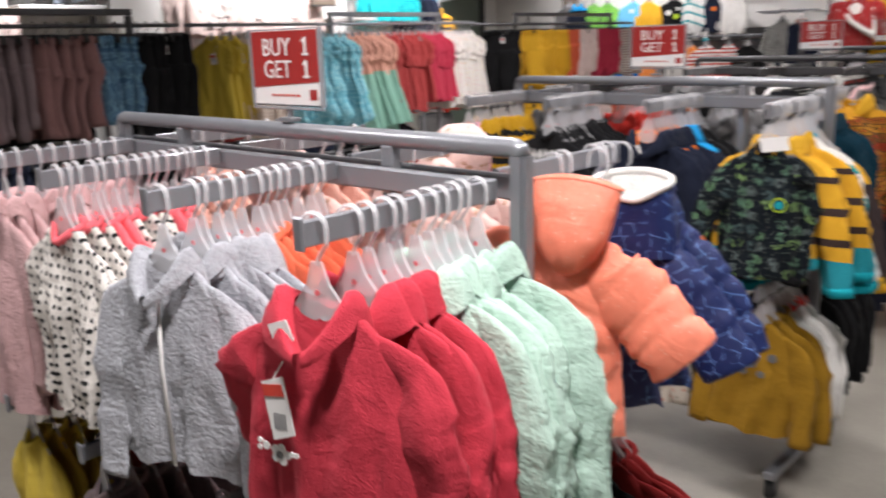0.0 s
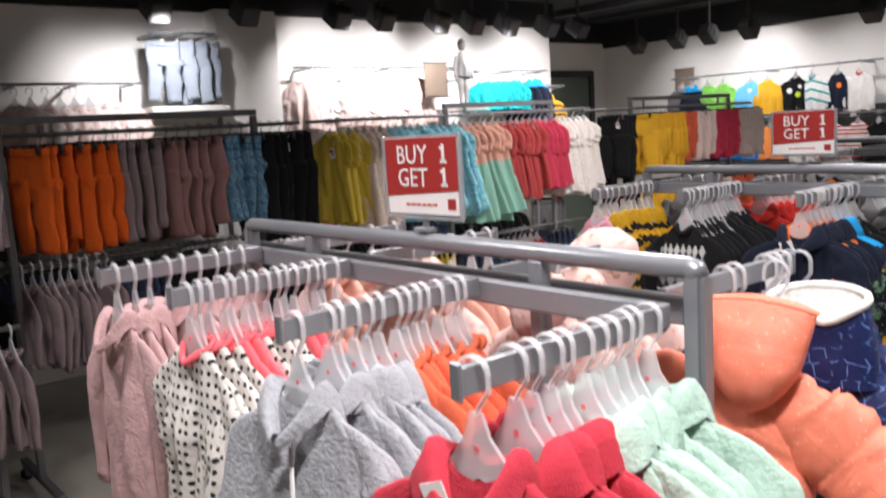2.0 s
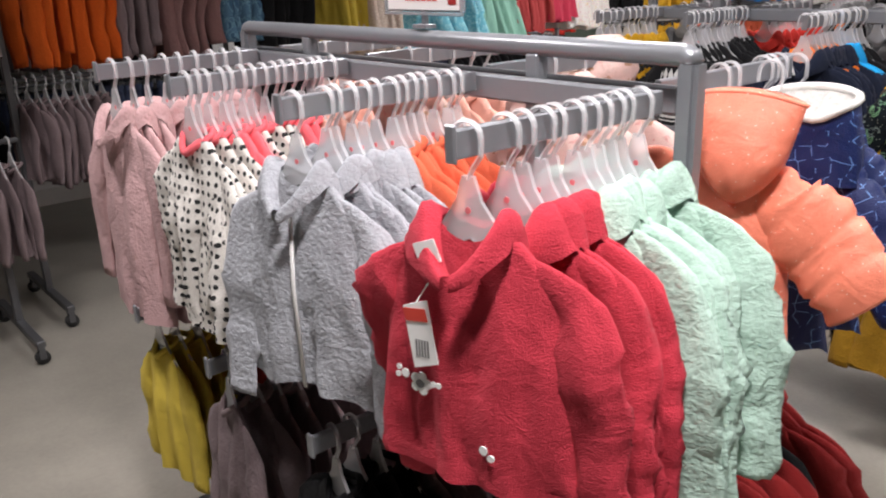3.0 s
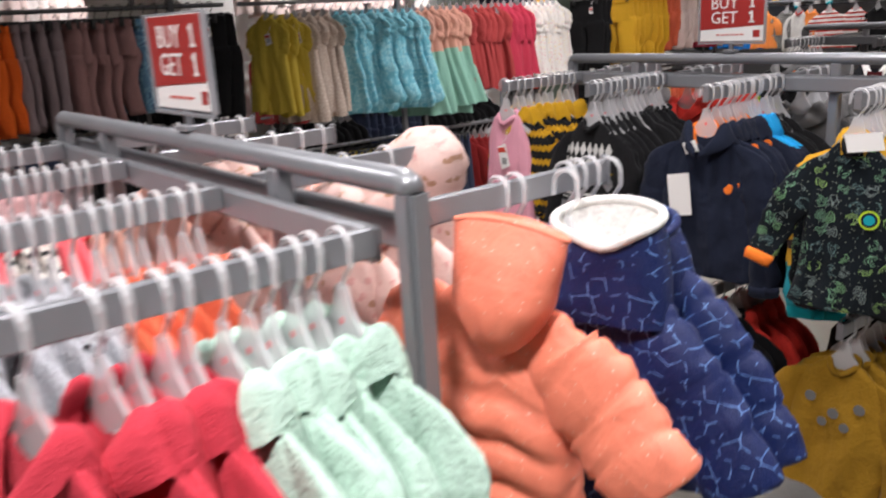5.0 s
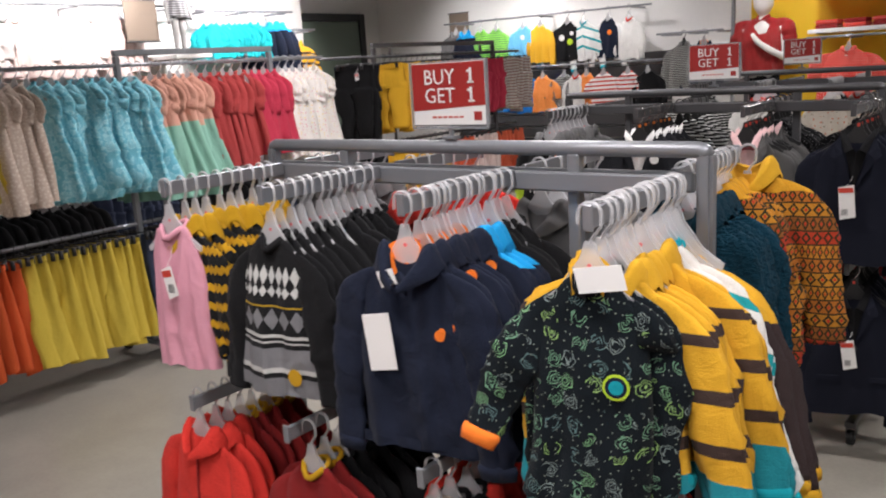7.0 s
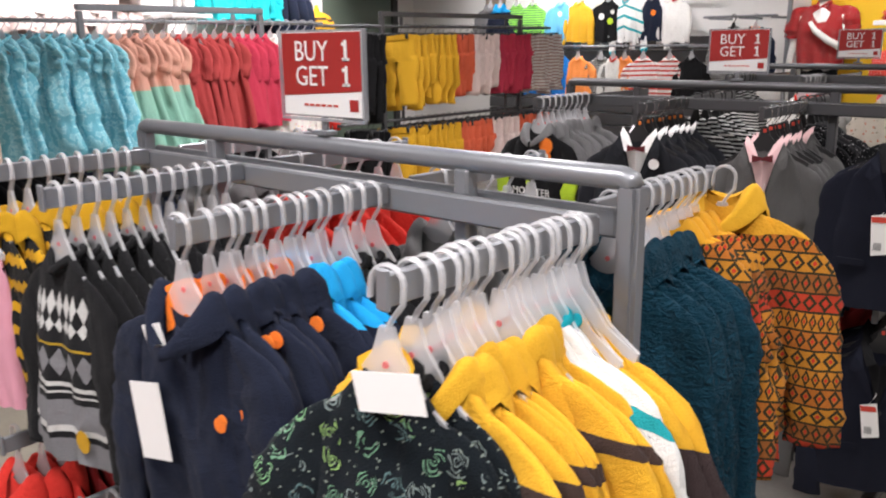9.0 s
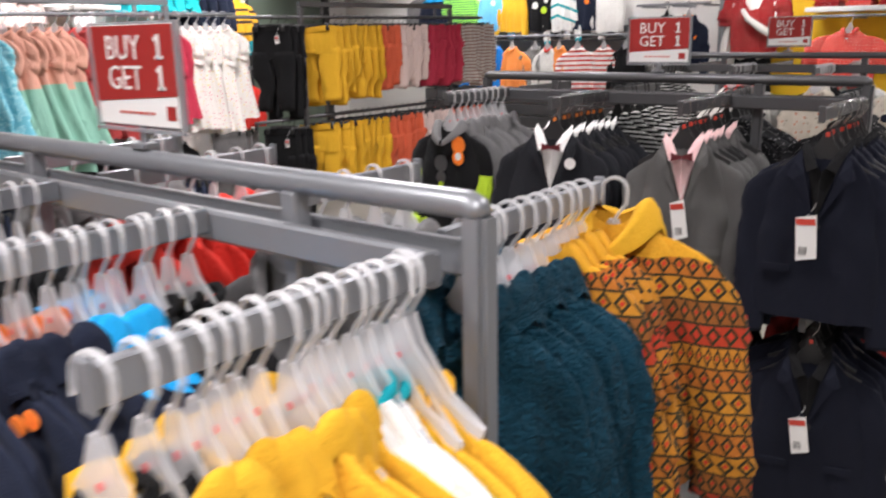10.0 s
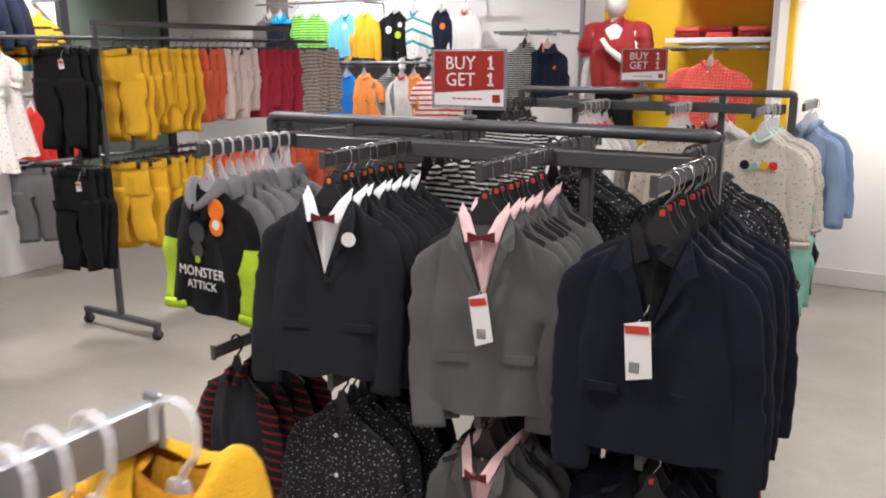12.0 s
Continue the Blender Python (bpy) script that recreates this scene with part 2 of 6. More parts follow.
M_PAPER = plain("white_card", (0.80, 0.79, 0.77), 0.7, 0, 60, 0.05, 0.02)
M_INK = plain("grey_ink", (0.12, 0.12, 0.12), 0.7, 0, 60, 0.1, 0.0)
M_TAGRED = plain("tag_red_ink", (0.55, 0.05, 0.03), 0.6, 0, 60, 0.08, 0.0)
M_WALL = plain("white_wall_paint", (0.80, 0.79, 0.77), 0.75, 0, 25, 0.07, 0.12)
M_BLACKW = plain("black_ceiling_paint", (0.012, 0.012, 0.013), 0.85, 0, 12, 0.25, 0.2)
M_GREEN = plain("grey_green_panel", (0.10, 0.13, 0.10), 0.5, 0, 15, 0.15, 0.05)
M_YELLOWP = plain("yellow_display_paint", (0.85, 0.55, 0.02), 0.55, 0, 20, 0.08, 0.05)
M_WOODY = plain("brown_board", (0.22, 0.17, 0.13), 0.7, 0, 30, 0.2, 0.1)
M_MANN = plain("white_mannequin_gloss", (0.78, 0.76, 0.73), 0.35, 0, 20, 0.05, 0.01)
M_GREYMAN = plain("grey_mannequin", (0.30, 0.29, 0.28), 0.5, 0, 20, 0.05, 0.01)
M_LENS = glow("lamp_glass", (1.0, 0.95, 0.88), 30.0)
M_SKIRT = plain("skirting_board", (0.62, 0.60, 0.57), 0.6, 0, 20, 0.1, 0.05)


def floor_material():
    m, nt, b = tree("polished_pale_floor")
    tc = nd(nt, "ShaderNodeTexCoord")
    a = nd(nt, "ShaderNodeTexNoise", Scale=1.3, Detail=6.0, Roughness=0.6)
    c = nd(nt, "ShaderNodeTexNoise", Scale=60.0, Detail=4.0)
    d = nd(nt, "ShaderNodeTexNoise", Scale=7.0, Detail=8.0, Roughness=0.7)
    for n in (a, c, d):
        lk(nt, tc.outputs["Object"], n.inputs["Vector"])
    k = math_node(nt, "ADD", math_node(nt, "MULTIPLY", a.outputs[0], 0.5), math_node(nt, "MULTIPLY", d.outputs[0], 0.35))
    k = math_node(nt, "ADD", k, math_node(nt, "MULTIPLY", c.outputs[0], 0.15))
    col = ramp(nt, k, [(0.3, (0.205, 0.190, 0.163)), (0.7, (0.36, 0.335, 0.288))], False)
    lk(nt, col, b.inputs["Base Color"])
    lk(nt, math_node(nt, "ADD", math_node(nt, "MULTIPLY", d.outputs[0], 0.25), 0.22), b.inputs["Roughness"])
    bp = nd(nt, "ShaderNodeBump", Strength=0.08, Distance=0.003)
    lk(nt, c.outputs[0], bp.inputs["Height"])
    lk(nt, bp.outputs[0], b.inputs["Normal"])
    return m


M_FLOOR = floor_material()


# ---- mesh helpers ----
def mesh_of(name, verts, faces, smooth=False):
    me = bpy.data.meshes.new(name)
    me.from_pydata([tuple(v) for v in verts], [], faces)
    if smooth:
        me.polygons.foreach_set("use_smooth", [True] * len(me.polygons))
    me.update()
    return me


def bm_mesh(name, bm, smooth=False):
    me = bpy.data.meshes.new(name)
    bmesh.ops.recalc_face_normals(bm, faces=bm.faces)
    bm.to_mesh(me)
    bm.free()
    if smooth:
        me.polygons.foreach_set("use_smooth", [True] * len(me.polygons))
    return me


def part(name, me, material, parent, label="", m=None):
    ob = new(name, me)
    if material is not None and not me.materials:
        me.materials.append(material)
    ob.parent = parent
    if m is not None:
        ob.matrix_basis = m
    if label:
        ob["label"] = label
    return ob


def box_bm(sizes, bevel=0.003, seg=1, bm=None):
    """Boxes given as (x0, x1, y0, y1, z0, z1), bevelled, in one mesh."""
    bm = bm or bmesh.new()
    for x0, x1, y0, y1, z0, z1 in sizes:
        r = bmesh.ops.create_cube(bm, size=1.0, matrix=Matrix.Translation(((x0 + x1) / 2, (y0 + y1) / 2, (z0 + z1) / 2)) @ Matrix.Diagonal((x1 - x0, y1 - y0, z1 - z0, 1)))
        if bevel:
            vs = set(r["verts"])
            es = [e for e in bm.edges if e.verts[0] in vs and e.verts[1] in vs]
            bmesh.ops.bevel(bm, geom=es, offset=bevel, segments=seg, affect="EDGES")
    return bm


def boxes(name, sizes, bevel=0.003, seg=1):
    return bm_mesh(name, box_bm(sizes, bevel, seg))


def tube(path, radii, n=8, squash=1.0, cap=True, up=(0, 1, 0)):
    """Verts and faces of a tube along a path; squash flattens it along the second axis."""
    path = [Vector(p) for p in path]
    vs, fs = [], []
    for i, p in enumerate(path):
        t = (path[min(i + 1, len(path) - 1)] - path[max(i - 1, 0)]).normalized()
        a = Vector(up)
        a = (a - t * a.dot(t))
        if a.length < 1e-4:
            a = Vector((1, 0, 0)) - t * t.x
        a.normalize()
        b = t.cross(a)
        r = radii[i] if isinstance(radii, (list, tuple)) else radii
        for k in range(n):
            g = 2 * math.pi * k / n
            vs.append(p + a * (math.cos(g) * r * squash) + b * (math.sin(g) * r))
    for i in range(len(path) - 1):
        for k in range(n):
            fs.append((i * n + k, i * n + (k + 1) % n, (i + 1) * n + (k + 1) % n, (i + 1) * n + k))
    if cap:
        fs.append(tuple(range(n))[::-1])
        fs.append(tuple((len(path) - 1) * n + k for k in range(n)))
    return vs, fs


def join(*pieces):
    vs, fs = [], []
    for v, f in pieces:
        o = len(vs)
        vs += v
        fs += [tuple(i + o for i in q) for q in f]
    return vs, fs


def text_mesh(name, words, size, depth=0.0004, align="CENTER"):
    cu = bpy.data.curves.new(name, "FONT")
    cu.body, cu.size, cu.extrude, cu.align_x, cu.resolution_u = words, size, depth, align, 2
    ob = bpy.data.objects.new(name, cu)
    scene.collection.objects.link(ob)
    dg = bpy.context.evaluated_depsgraph_get()
    me = bpy.data.meshes.new_from_object(ob.evaluated_get(dg))
    bpy.data.objects.remove(ob)
    me.name = name
    me.materials.clear()
    return me


# ---- the room ----
def structure(name, me, material, label, category):
    ob = new(name, me)
    me.materials.append(material)
    return tagged(ob, label, category, kind="structure")


X0, X1, Y0, Y1 = -6.4, 3.4, -4.2, 7.9
TOPW = 2.55
structure("floor", boxes("floor", [(X0 - 0.3, X1 + 0.2, Y0 - 0.2, Y1 + 0.2, -0.1, 0.0)], 0), M_FLOOR, "pale polished concrete shop floor with faint stains", "floor")
structure("ceiling", boxes("ceiling", [(X0 - 0.3, X1 + 0.2, Y0 - 0.2, Y1 + 0.2, CEIL, CEIL + 0.1)], 0), M_BLACKW, "matt black painted open ceiling above the shop", "ceiling")
structure("wall_west", boxes("wall_west", [(-5.55, -5.4, Y0, 5.72, 0, TOPW)], 0.004), M_WALL, "white painted wall lit by spotlights", "wall")
structure("wall_west_upper", boxes("wall_west_upper", [(-5.60, -5.36, Y0, 5.76, TOPW + 0.003, CEIL)], 0.004), M_BLACKW, "black painted band above the white wall", "wall")
structure("pilaster", boxes("pilaster", [(-5.397, -5.2, 1.85, 2.36, 0, TOPW)], 0.006), M_WALL, "white pilaster standing proud of the wall", "pillar")
structure("wall_recess", boxes("wall_recess", [(X0 - 0.15, X0, 5.3, Y1, 0, TOPW)], 0.004), M_WALL, "white wall of the recess beside the grey-green door", "wall")
structure("wall_recess_upper", boxes("wall_recess_upper", [(X0 - 0.2, X0 + 0.04, 5.3, Y1, TOPW + 0.003, CEIL)], 0.004), M_BLACKW, "black painted band above the recess wall", "wall")
structure("wall_recess_back", boxes("wall_recess_back", [(X0, -5.553, 5.3, 5.45, 0, CEIL)], 0.004), M_WALL, "short white wall closing the recess", "wall")
structure("wall_north", boxes("wall_north", [(X0 - 0.15, X1, Y1, Y1 + 0.15, 0, TOPW - 0.06)], 0.004), M_WALL, "white painted display wall lit by spotlights", "wall")
structure("wall_north_upper", boxes("wall_north_upper", [(X0 - 0.15, X1, Y1 - 0.04, Y1 + 0.19, TOPW - 0.057, CEIL)], 0.004), M_BLACKW, "black painted band above the display wall", "wall")
# the east and south walls are unseen, added to enclose the light
structure("wall_east", boxes("wall_east", [(X1, X1 + 0.15, Y0, Y1 + 0.15, 0, CEIL)], 0.004), M_WALL, "plain white wall added out of view to close the room", "wall")
structure("wall_south", boxes("wall_south", [(X0 - 0.15, X1, Y0 - 0.15, Y0, 0, CEIL)], 0.004), M_WALL, "plain white wall added out of view to close the room", "wall")
structure("skirting_north", boxes("skirting_north", [(X0, X1, Y1 - 0.018, Y1 - 0.002, 0.002, 0.12)], 0.003), M_SKIRT, "pale skirting board along the display wall", "skirting")
structure("skirting_west", boxes("skirting_west", [(-5.398, -5.382, Y0, 1.847, 0.002, 0.12)], 0.003), M_SKIRT, "pale skirting board along the white wall", "skirting")

door = tagged(new("door_1"), "grey-green panel door in a dark frame", "door", kind="structure")
part("door_frame", boxes("door_frame", [(X0 + 0.003, X0 + 0.07, 6.42, 6.5, 0, 2.2), (X0 + 0.003, X0 + 0.07, 7.5, 7.58, 0, 2.2), (X0 + 0.003, X0 + 0.07, 6.503, 7.497, 2.12, 2.2)], 0.004), M_BLACKP, door, "dark door frame")
part("door_leaf", boxes("door_leaf", [(X0 + 0.003, X0 + 0.045, 6.505, 7.495, 0.01, 2.115)], 0.004), M_GREEN, door)
part("door_handle", boxes("door_handle", [(X0 + 0.05, X0 + 0.09, 6.58, 6.7, 1.0, 1.02), (X0 + 0.046, X0 + 0.07, 6.58, 6.6, 0.99, 1.03)], 0.003), M_STEEL, door, "steel lever handle")


# ---- garments: every piece hangs from the top of a rod at its own origin, its front towards -y ----
def ridge(x, z, s):
    """Soft ridges, as cloth creases: sharp crests, wide hollows."""
    return 0.55 - 2.2 * abs(noise.noise(Vector((x, z, s))))


def fold_noise(u, v, seed, k=3.0):
    return noise.noise(Vector((u * k + seed * 7.3, v * 1.6 + seed * 3.1, seed)))


def pleats(seed, side, count):
    """Drape lines of one face: where each starts across, how it drifts, how wide, how deep, and how far down it begins."""
    rnd = random.Random(int(seed * 1000) + side * 77)
    return [(rnd.uniform(-0.95, 0.95), rnd.uniform(-0.5, 0.5), rnd.uniform(0.05, 0.15), rnd.uniform(0.5, 1.0) * rnd.choice((-1, 1, 1)), rnd.uniform(-0.1, 0.55)) for _ in range(count)]


def drape(u, v, lines):
    f = 0.0
    for x0, k, width, amp, v0 in lines:
        if v > v0:
            d = abs(u - x0 * (1 - 0.15 * v) - k * v) / width
            if d < 5:
                f += amp * math.exp(-d) * min(1.0, (v - v0) * 3.0)
    return f


def torso(w0, w1, length, top, neck=0.3, slope=0.05, depth=0.035, fold=0.012, seed=1, nu=18, nv=16, dip=0.02, ribs=0, tiers=0, flare=1.0, waist=0.0, count=9):
    """A hanging body of cloth: two slack faces from a drooping shoulder line to a wavy hem, with sharp drape lines."""
    vs, fs = [], []
    ring = [(-1 + 2 * i / nu, -1) for i in range(nu)] + [(1 - 2 * i / nu, 1) for i in range(nu)]
    n = len(ring)
    lines = {-1: pleats(seed, -1, count), 1: pleats(seed, 1, count)}
    for j in range(nv + 1):
        v = j / nv
        for u, side in ring:
            a = abs(u)
            if a < neck:
                zt = -top - (dip if side < 0 else dip * 0.3) * (1 - (a / neck) ** 2)
            else:
                zt = -top - ((a - neck) / (1 - neck)) ** 1.35 * slope
            hw = w0 + (w1 - w0) * v ** flare - waist * math.sin(math.pi * min(1, v * 1.2)) * w0
            d = depth * (0.22 + 0.78 * min(1.0, v * 2.4)) * math.sqrt(max(0.0, 1 - a ** 4))
            z = zt + (-top - length - zt) * v
            f = fold * (0.25 + v) * (0.7 * fold_noise(u, v, seed + side * 0.37) + 0.5 * math.sin(u * 9 + seed * 2.1 + side) * v)
            cx, cz = u * hw, v * length
            f += side * fold * 0.9 * drape(u, v, lines[side])
            f += side * fold * 0.35 * ridge(cx * 24 + cz * 9 * (1 if u > 0 else -1) + seed, cz * 11, seed * 1.3 + side) * min(1, v * 5)
            if ribs:
                d *= 0.78 + 0.28 * abs(math.sin(math.pi * ribs * v)) ** 0.3
            if tiers:
                q = (v * tiers) % 1.0
                hw *= 0.93 + 0.12 * q
                d *= 0.8 + 0.45 * q
            x = u * hw * (1 + 0.03 * fold_noise(v, u * 0.3, seed + 5))
            sway = 0.028 * (noise.noise(Vector((seed * 1.7, v * 1.3, 4.0)))) * v
            hem = 0.020 * fold_noise(u, side, seed + 9, 2.0) * v
            twist = 0.10 * noise.noise(Vector((seed * 2.9, 1.5, 0.3))) * x * v
            vs.append((x + sway, side * d + f * (1 - a ** 6) + twist, z + hem))
    for j in range(nv):
        for k in range(n):
            fs.append((j * n + k, j * n + (k + 1) % n, (j + 1) * n + (k + 1) % n, (j + 1) * n + k))
    for k in range(1, nu):
        b = n - k
        k2, b2 = k + 1, n - k - 1
        if k2 <= nu and abs(ring[k][0]) > neck * 0.75 or abs(ring[min(k2, n - 1)][0]) > neck * 0.75:
            if k2 < nu:
                fs.append((k, b, b2, k2))
    return vs, fs


def sleeve_path(sign, w, top, slope, length, r0, r1, out, seed, puff, back=0.0, rings=20):
    """Centre line and radii of a sleeve: out of the shoulder seam, over its point, and down; back swings it behind the body."""
    ang, bk = radians(out), radians(back)
    sh = Vector((w * 0.96, 0.0, -top - slope - r0 * 0.45))
    ctrl = [Vector((w * 0.52, 0.0, -top - slope * 0.34 - 0.014)), Vector((w * 0.80, 0.0, -top - slope * 0.72 - r0 * 0.2)), sh]
    down = Vector((math.sin(ang), -0.05 + math.sin(bk), -math.cos(ang) * math.cos(bk))).normalized()
    for f in (0.25, 0.5, 0.75, 1.0):
        ctrl.append(sh + down * (length * f) + Vector((-0.03 * f * f, 0.016 * fold_noise(f * 1.5, 3, seed + 2), -0.01 * f)))
    rc = [0.012, r0 * 0.55, r0 * 0.92, r0, r0 + (r1 - r0) * 0.4, r0 + (r1 - r0) * 0.75, r1]
    n = len(ctrl) - 1
    path, rad = [], []
    for i in range(rings + 1):
        t = i / rings * n
        k = min(int(t), n - 1)
        f = t - k
        p = [ctrl[max(0, min(n, k + q))] for q in (-1, 0, 1, 2)]
        pt = 0.5 * ((2 * p[1]) + (p[2] - p[0]) * f + (2 * p[0] - 5 * p[1] + 4 * p[2] - p[3]) * f * f + (3 * p[1] - p[0] - 3 * p[2] + p[3]) * f ** 3)
        r = rc[k] + (rc[k + 1] - rc[k]) * f
        if puff and t > 1:
            r *= 0.89 + 0.11 * abs(math.sin(math.pi * puff * t / n)) ** 0.25
        path.append(Vector((sign * pt.x, pt.y, pt.z)))
        rad.append(r)
    return path, rad


def sleeve(sign, w, top, slope, length, r0, r1, out, seed, puff=0, squash=0.46, n=12, back=0.0, rings=20, slack=1.0):
    """A slack sleeve: a flattened tube with lengthwise folds, pulled creases at the elbow and bunching over the cuff."""
    path, rad = sleeve_path(sign, w, top, slope, length, r0, r1, out, seed, puff, back, rings)
    vs, fs = tube(path, rad, n, 0.44 if puff else squash, True)
    rings = len(path) - 1
    rnd = random.Random(int(seed * 1000) + 5)
    cuts = [(rnd.uniform(0.35, 0.97), rnd.uniform(-0.09, 0.09), rnd.uniform(0.012, 0.03), rnd.uniform(0.10, 0.24) * slack) for _ in range(7)]
    out_v = []
    for k, v in enumerate(vs):
        t = (k // n) / rings
        g = 2 * math.pi * (k % n) / n
        c = path[k // n]
        q = 0.0 if puff else slack * (0.12 * math.sin(3 * g + seed * 2 + 2.2 * t) + 0.09 * math.sin(5 * g - seed + 3 * t)) * min(1, t * 3)
        q += 0.05 * noise.noise(Vector((v.x * 60 + seed, v.y * 60, v.z * 60)))
        if not puff:
            q += sum(a * math.exp(-abs(t - t0 - tilt * math.cos(g)) / wd) for t0, tilt, wd, a in cuts) - 0.12 * slack
        q += (0.10 if puff else 0.12) * ridge(v.x * 30 + v.z * 8 + seed, v.z * 22 - v.y * 9, seed + v.y * 20) * min(1, t * 4)
        out_v.append(c + (v - c) * (1 + q * min(1, t * 3 + 0.2)))
    return out_v, fs


def cuff(sign, w, top, slope, length, r0, r1, out, seed, squash, back=0.0, band=0.022):
    path, rad = sleeve_path(sign, w, top, slope, length, r0, r1, out, seed, 0, back)
    d = (path[-1] - path[-2]).normalized()
    e = path[-1]
    return tube([e - d * 0.006, e + d * 0.003, e + d * band], [r1 * 1.05, r1 * 1.1, r1 * 0.96], 12, squash * 1.1, True)


def hem_band(w, depth, z, h, seed):
    vs, fs, n = [], [], 24
    for j, (s, zz) in enumerate(((1.0, z + h), (1.02, z + h * 0.5), (0.98, z))):
        for k in range(n):
            g = 2 * math.pi * k / n
            vs.append((math.cos(g) * w * s, math.copysign(abs(math.sin(g)) ** 0.8, math.sin(g)) * depth * s * 0.9 + 0.004 * math.sin(g * 5 + seed), zz + 0.004 * math.sin(g * 3 + seed)))
    for j in range(2):
        for k in range(n):
            fs.append((j * n + k, j * n + (k + 1) % n, (j + 1) * n + (k + 1) % n, (j + 1) * n + k))
    return vs, fs


def neck_roll(w, z, drop, r, back=0.02):
    """A rolled neckline: a soft tube round the neck opening that dips in front."""
    pts = []
    for k in range(15):
        g = 2 * math.pi * k / 14
        pts.append((w * math.sin(g), -0.024 * math.cos(g) + (0.006 if math.cos(g) > 0 else back * 0.6), z - drop * max(0, math.cos(g)) ** 1.5 + 0.004 * math.sin(g * 3)))
    return tube(pts, r, 7, 0.8, False)


def hood_drape(w, z, drop, seed, nu=26, nv=8):
    """The hood of a jersey top: a thick slack fold round the neckline, narrowing to a crossed V in front, and a bag down the back."""
    vs, fs = [], []
    lean = 0.35 * math.sin(seed * 5.1)
    for i in range(nu + 1):
        g = -math.pi * 0.99 + 2 * math.pi * 0.99 * i / nu
        c, s = math.cos(g), math.sin(g)
        front, rear = max(0.0, -c), max(0.0, c)
        width = (0.024 + 0.020 * abs(s) + 0.052 * rear) * (1 + lean * s) * (1 - 0.45 * front ** 3)
        for j in range(nv + 1):
            t = j / nv
            arch = math.sin(math.pi * min(1.0, t * 1.25)) * (0.020 - 0.008 * front)
            wob = 1 + 0.20 * ridge(g * 1.3 + seed, t * 2.2, seed * 0.7)
            rad = w * (0.80 - 0.22 * front ** 2) + width * math.sin(t * 1.25) * wob
            fall = width * (1 - math.cos(t * 1.5)) * (0.7 + 1.1 * rear) + 0.010 * rear
            vs.append((s * rad + 0.004 * front * (1 if s > 0 else -1), (0.022 if c > 0 else 0.034) * c * (1 + 0.5 * t) - 0.004 * front * t + 0.012 * math.sin(t * 3) * c, z + 0.012 * abs(s) + arch * wob - drop * front ** 1.4 - fall - 0.006))
    for i in range(nu):
        for j in range(nv):
            a = i * (nv + 1) + j
            fs.append((a, a + nv + 1, a + nv + 2, a + 1))
    return vs, fs


def neck_patch(w, z, h):
    """The inside of the back of the neck, seen through the neck opening."""
    vs, fs, n = [], [], 10
    for j in range(4):
        for i in range(n + 1):
            u = -1 + 2 * i / n
            vs.append((u * w * (1 - 0.25 * j / 3), 0.016 - 0.020 * u * u - 0.004 * j, z + 0.012 * (1 - u * u) - h * j / 3))
    for j in range(3):
        for i in range(n):
            a = j * (n + 1) + i
            fs.append((a, a + n + 1, a + n + 2, a + 1))
    return vs, fs


def hood_pillow(w, h, d, cx, cy, cz, seed, dome=False):
    """A padded hood flattened into a pouch: a straight or domed top edge, full in the middle, narrowing to a rounded tip."""
    vs, fs, n, m = [], [], 28, 18
    for j in range(m + 1):
        t = j / m
        end = 1.0 if t < 0.5 else max(0.04, 1 - ((t - 0.5) / 0.505) ** 2) ** 0.55
        e = (1 - 0.40 * t ** 1.25) * end
        dep = min(1.0, 0.16 + 2.1 * t - 1.1 * t * t) * end
        if dome:
            e *= max(0.12, 1 - ((0.42 - t) / 0.42) ** 2) ** 0.5 if t < 0.42 else 1.0
            dep = max(0.12, math.sin(math.pi * min(1, t * 0.9 + 0.04))) ** 0.6 * end
        for k in range(n):
            g = 2 * math.pi * k / n
            c, q = math.cos(g), math.sin(g)
            wr = 1 + 0.05 * fold_noise(c, t * 2, seed) + (0.30 if dome else 0.13) * ridge(c * 2.6 + seed, t * 4.0, q * 0.9) + 0.05 * ridge(c * 7, t * 9, q * 3)
            seam = 0.05 * math.exp(-(math.sin((g - 1.5 * math.pi - 0.55) / 2) / 0.05) ** 2)
            vs.append((cx + w * e * math.copysign(abs(c) ** 0.85, c) * (1 + (0.12 * fold_noise(t * 1.4, c, seed + 3) if dome else 0.0)) - (0.03 * t if dome else 0.0), cy + 0.022 * (1 - t) + d * dep * q * (wr - seam), cz - h * t - (-0.014 * (1 - c * c) * (1 - t) if not dome else 0)))
    for j in range(m):
        for k in range(n):
            fs.append((j * n + k, (j + 1) * n + k, (j + 1) * n + (k + 1) % n, j * n + (k + 1) % n))
    fs.append(tuple(m * n + k for k in range(n))[::-1])
    fs.append(tuple(range(n)))
    rim = [(cx + w * 1.0 * math.cos(2 * math.pi * k / 24), cy + 0.022 + d * 0.2 * math.sin(2 * math.pi * k / 24), cz + 0.013 * math.sin(2 * math.pi * k / 24) ** 2 - 0.003) for k in range(25)]
    return (vs, fs), tube(rim, 0.0035, 7, 1.0, False, (0, 0, 1))


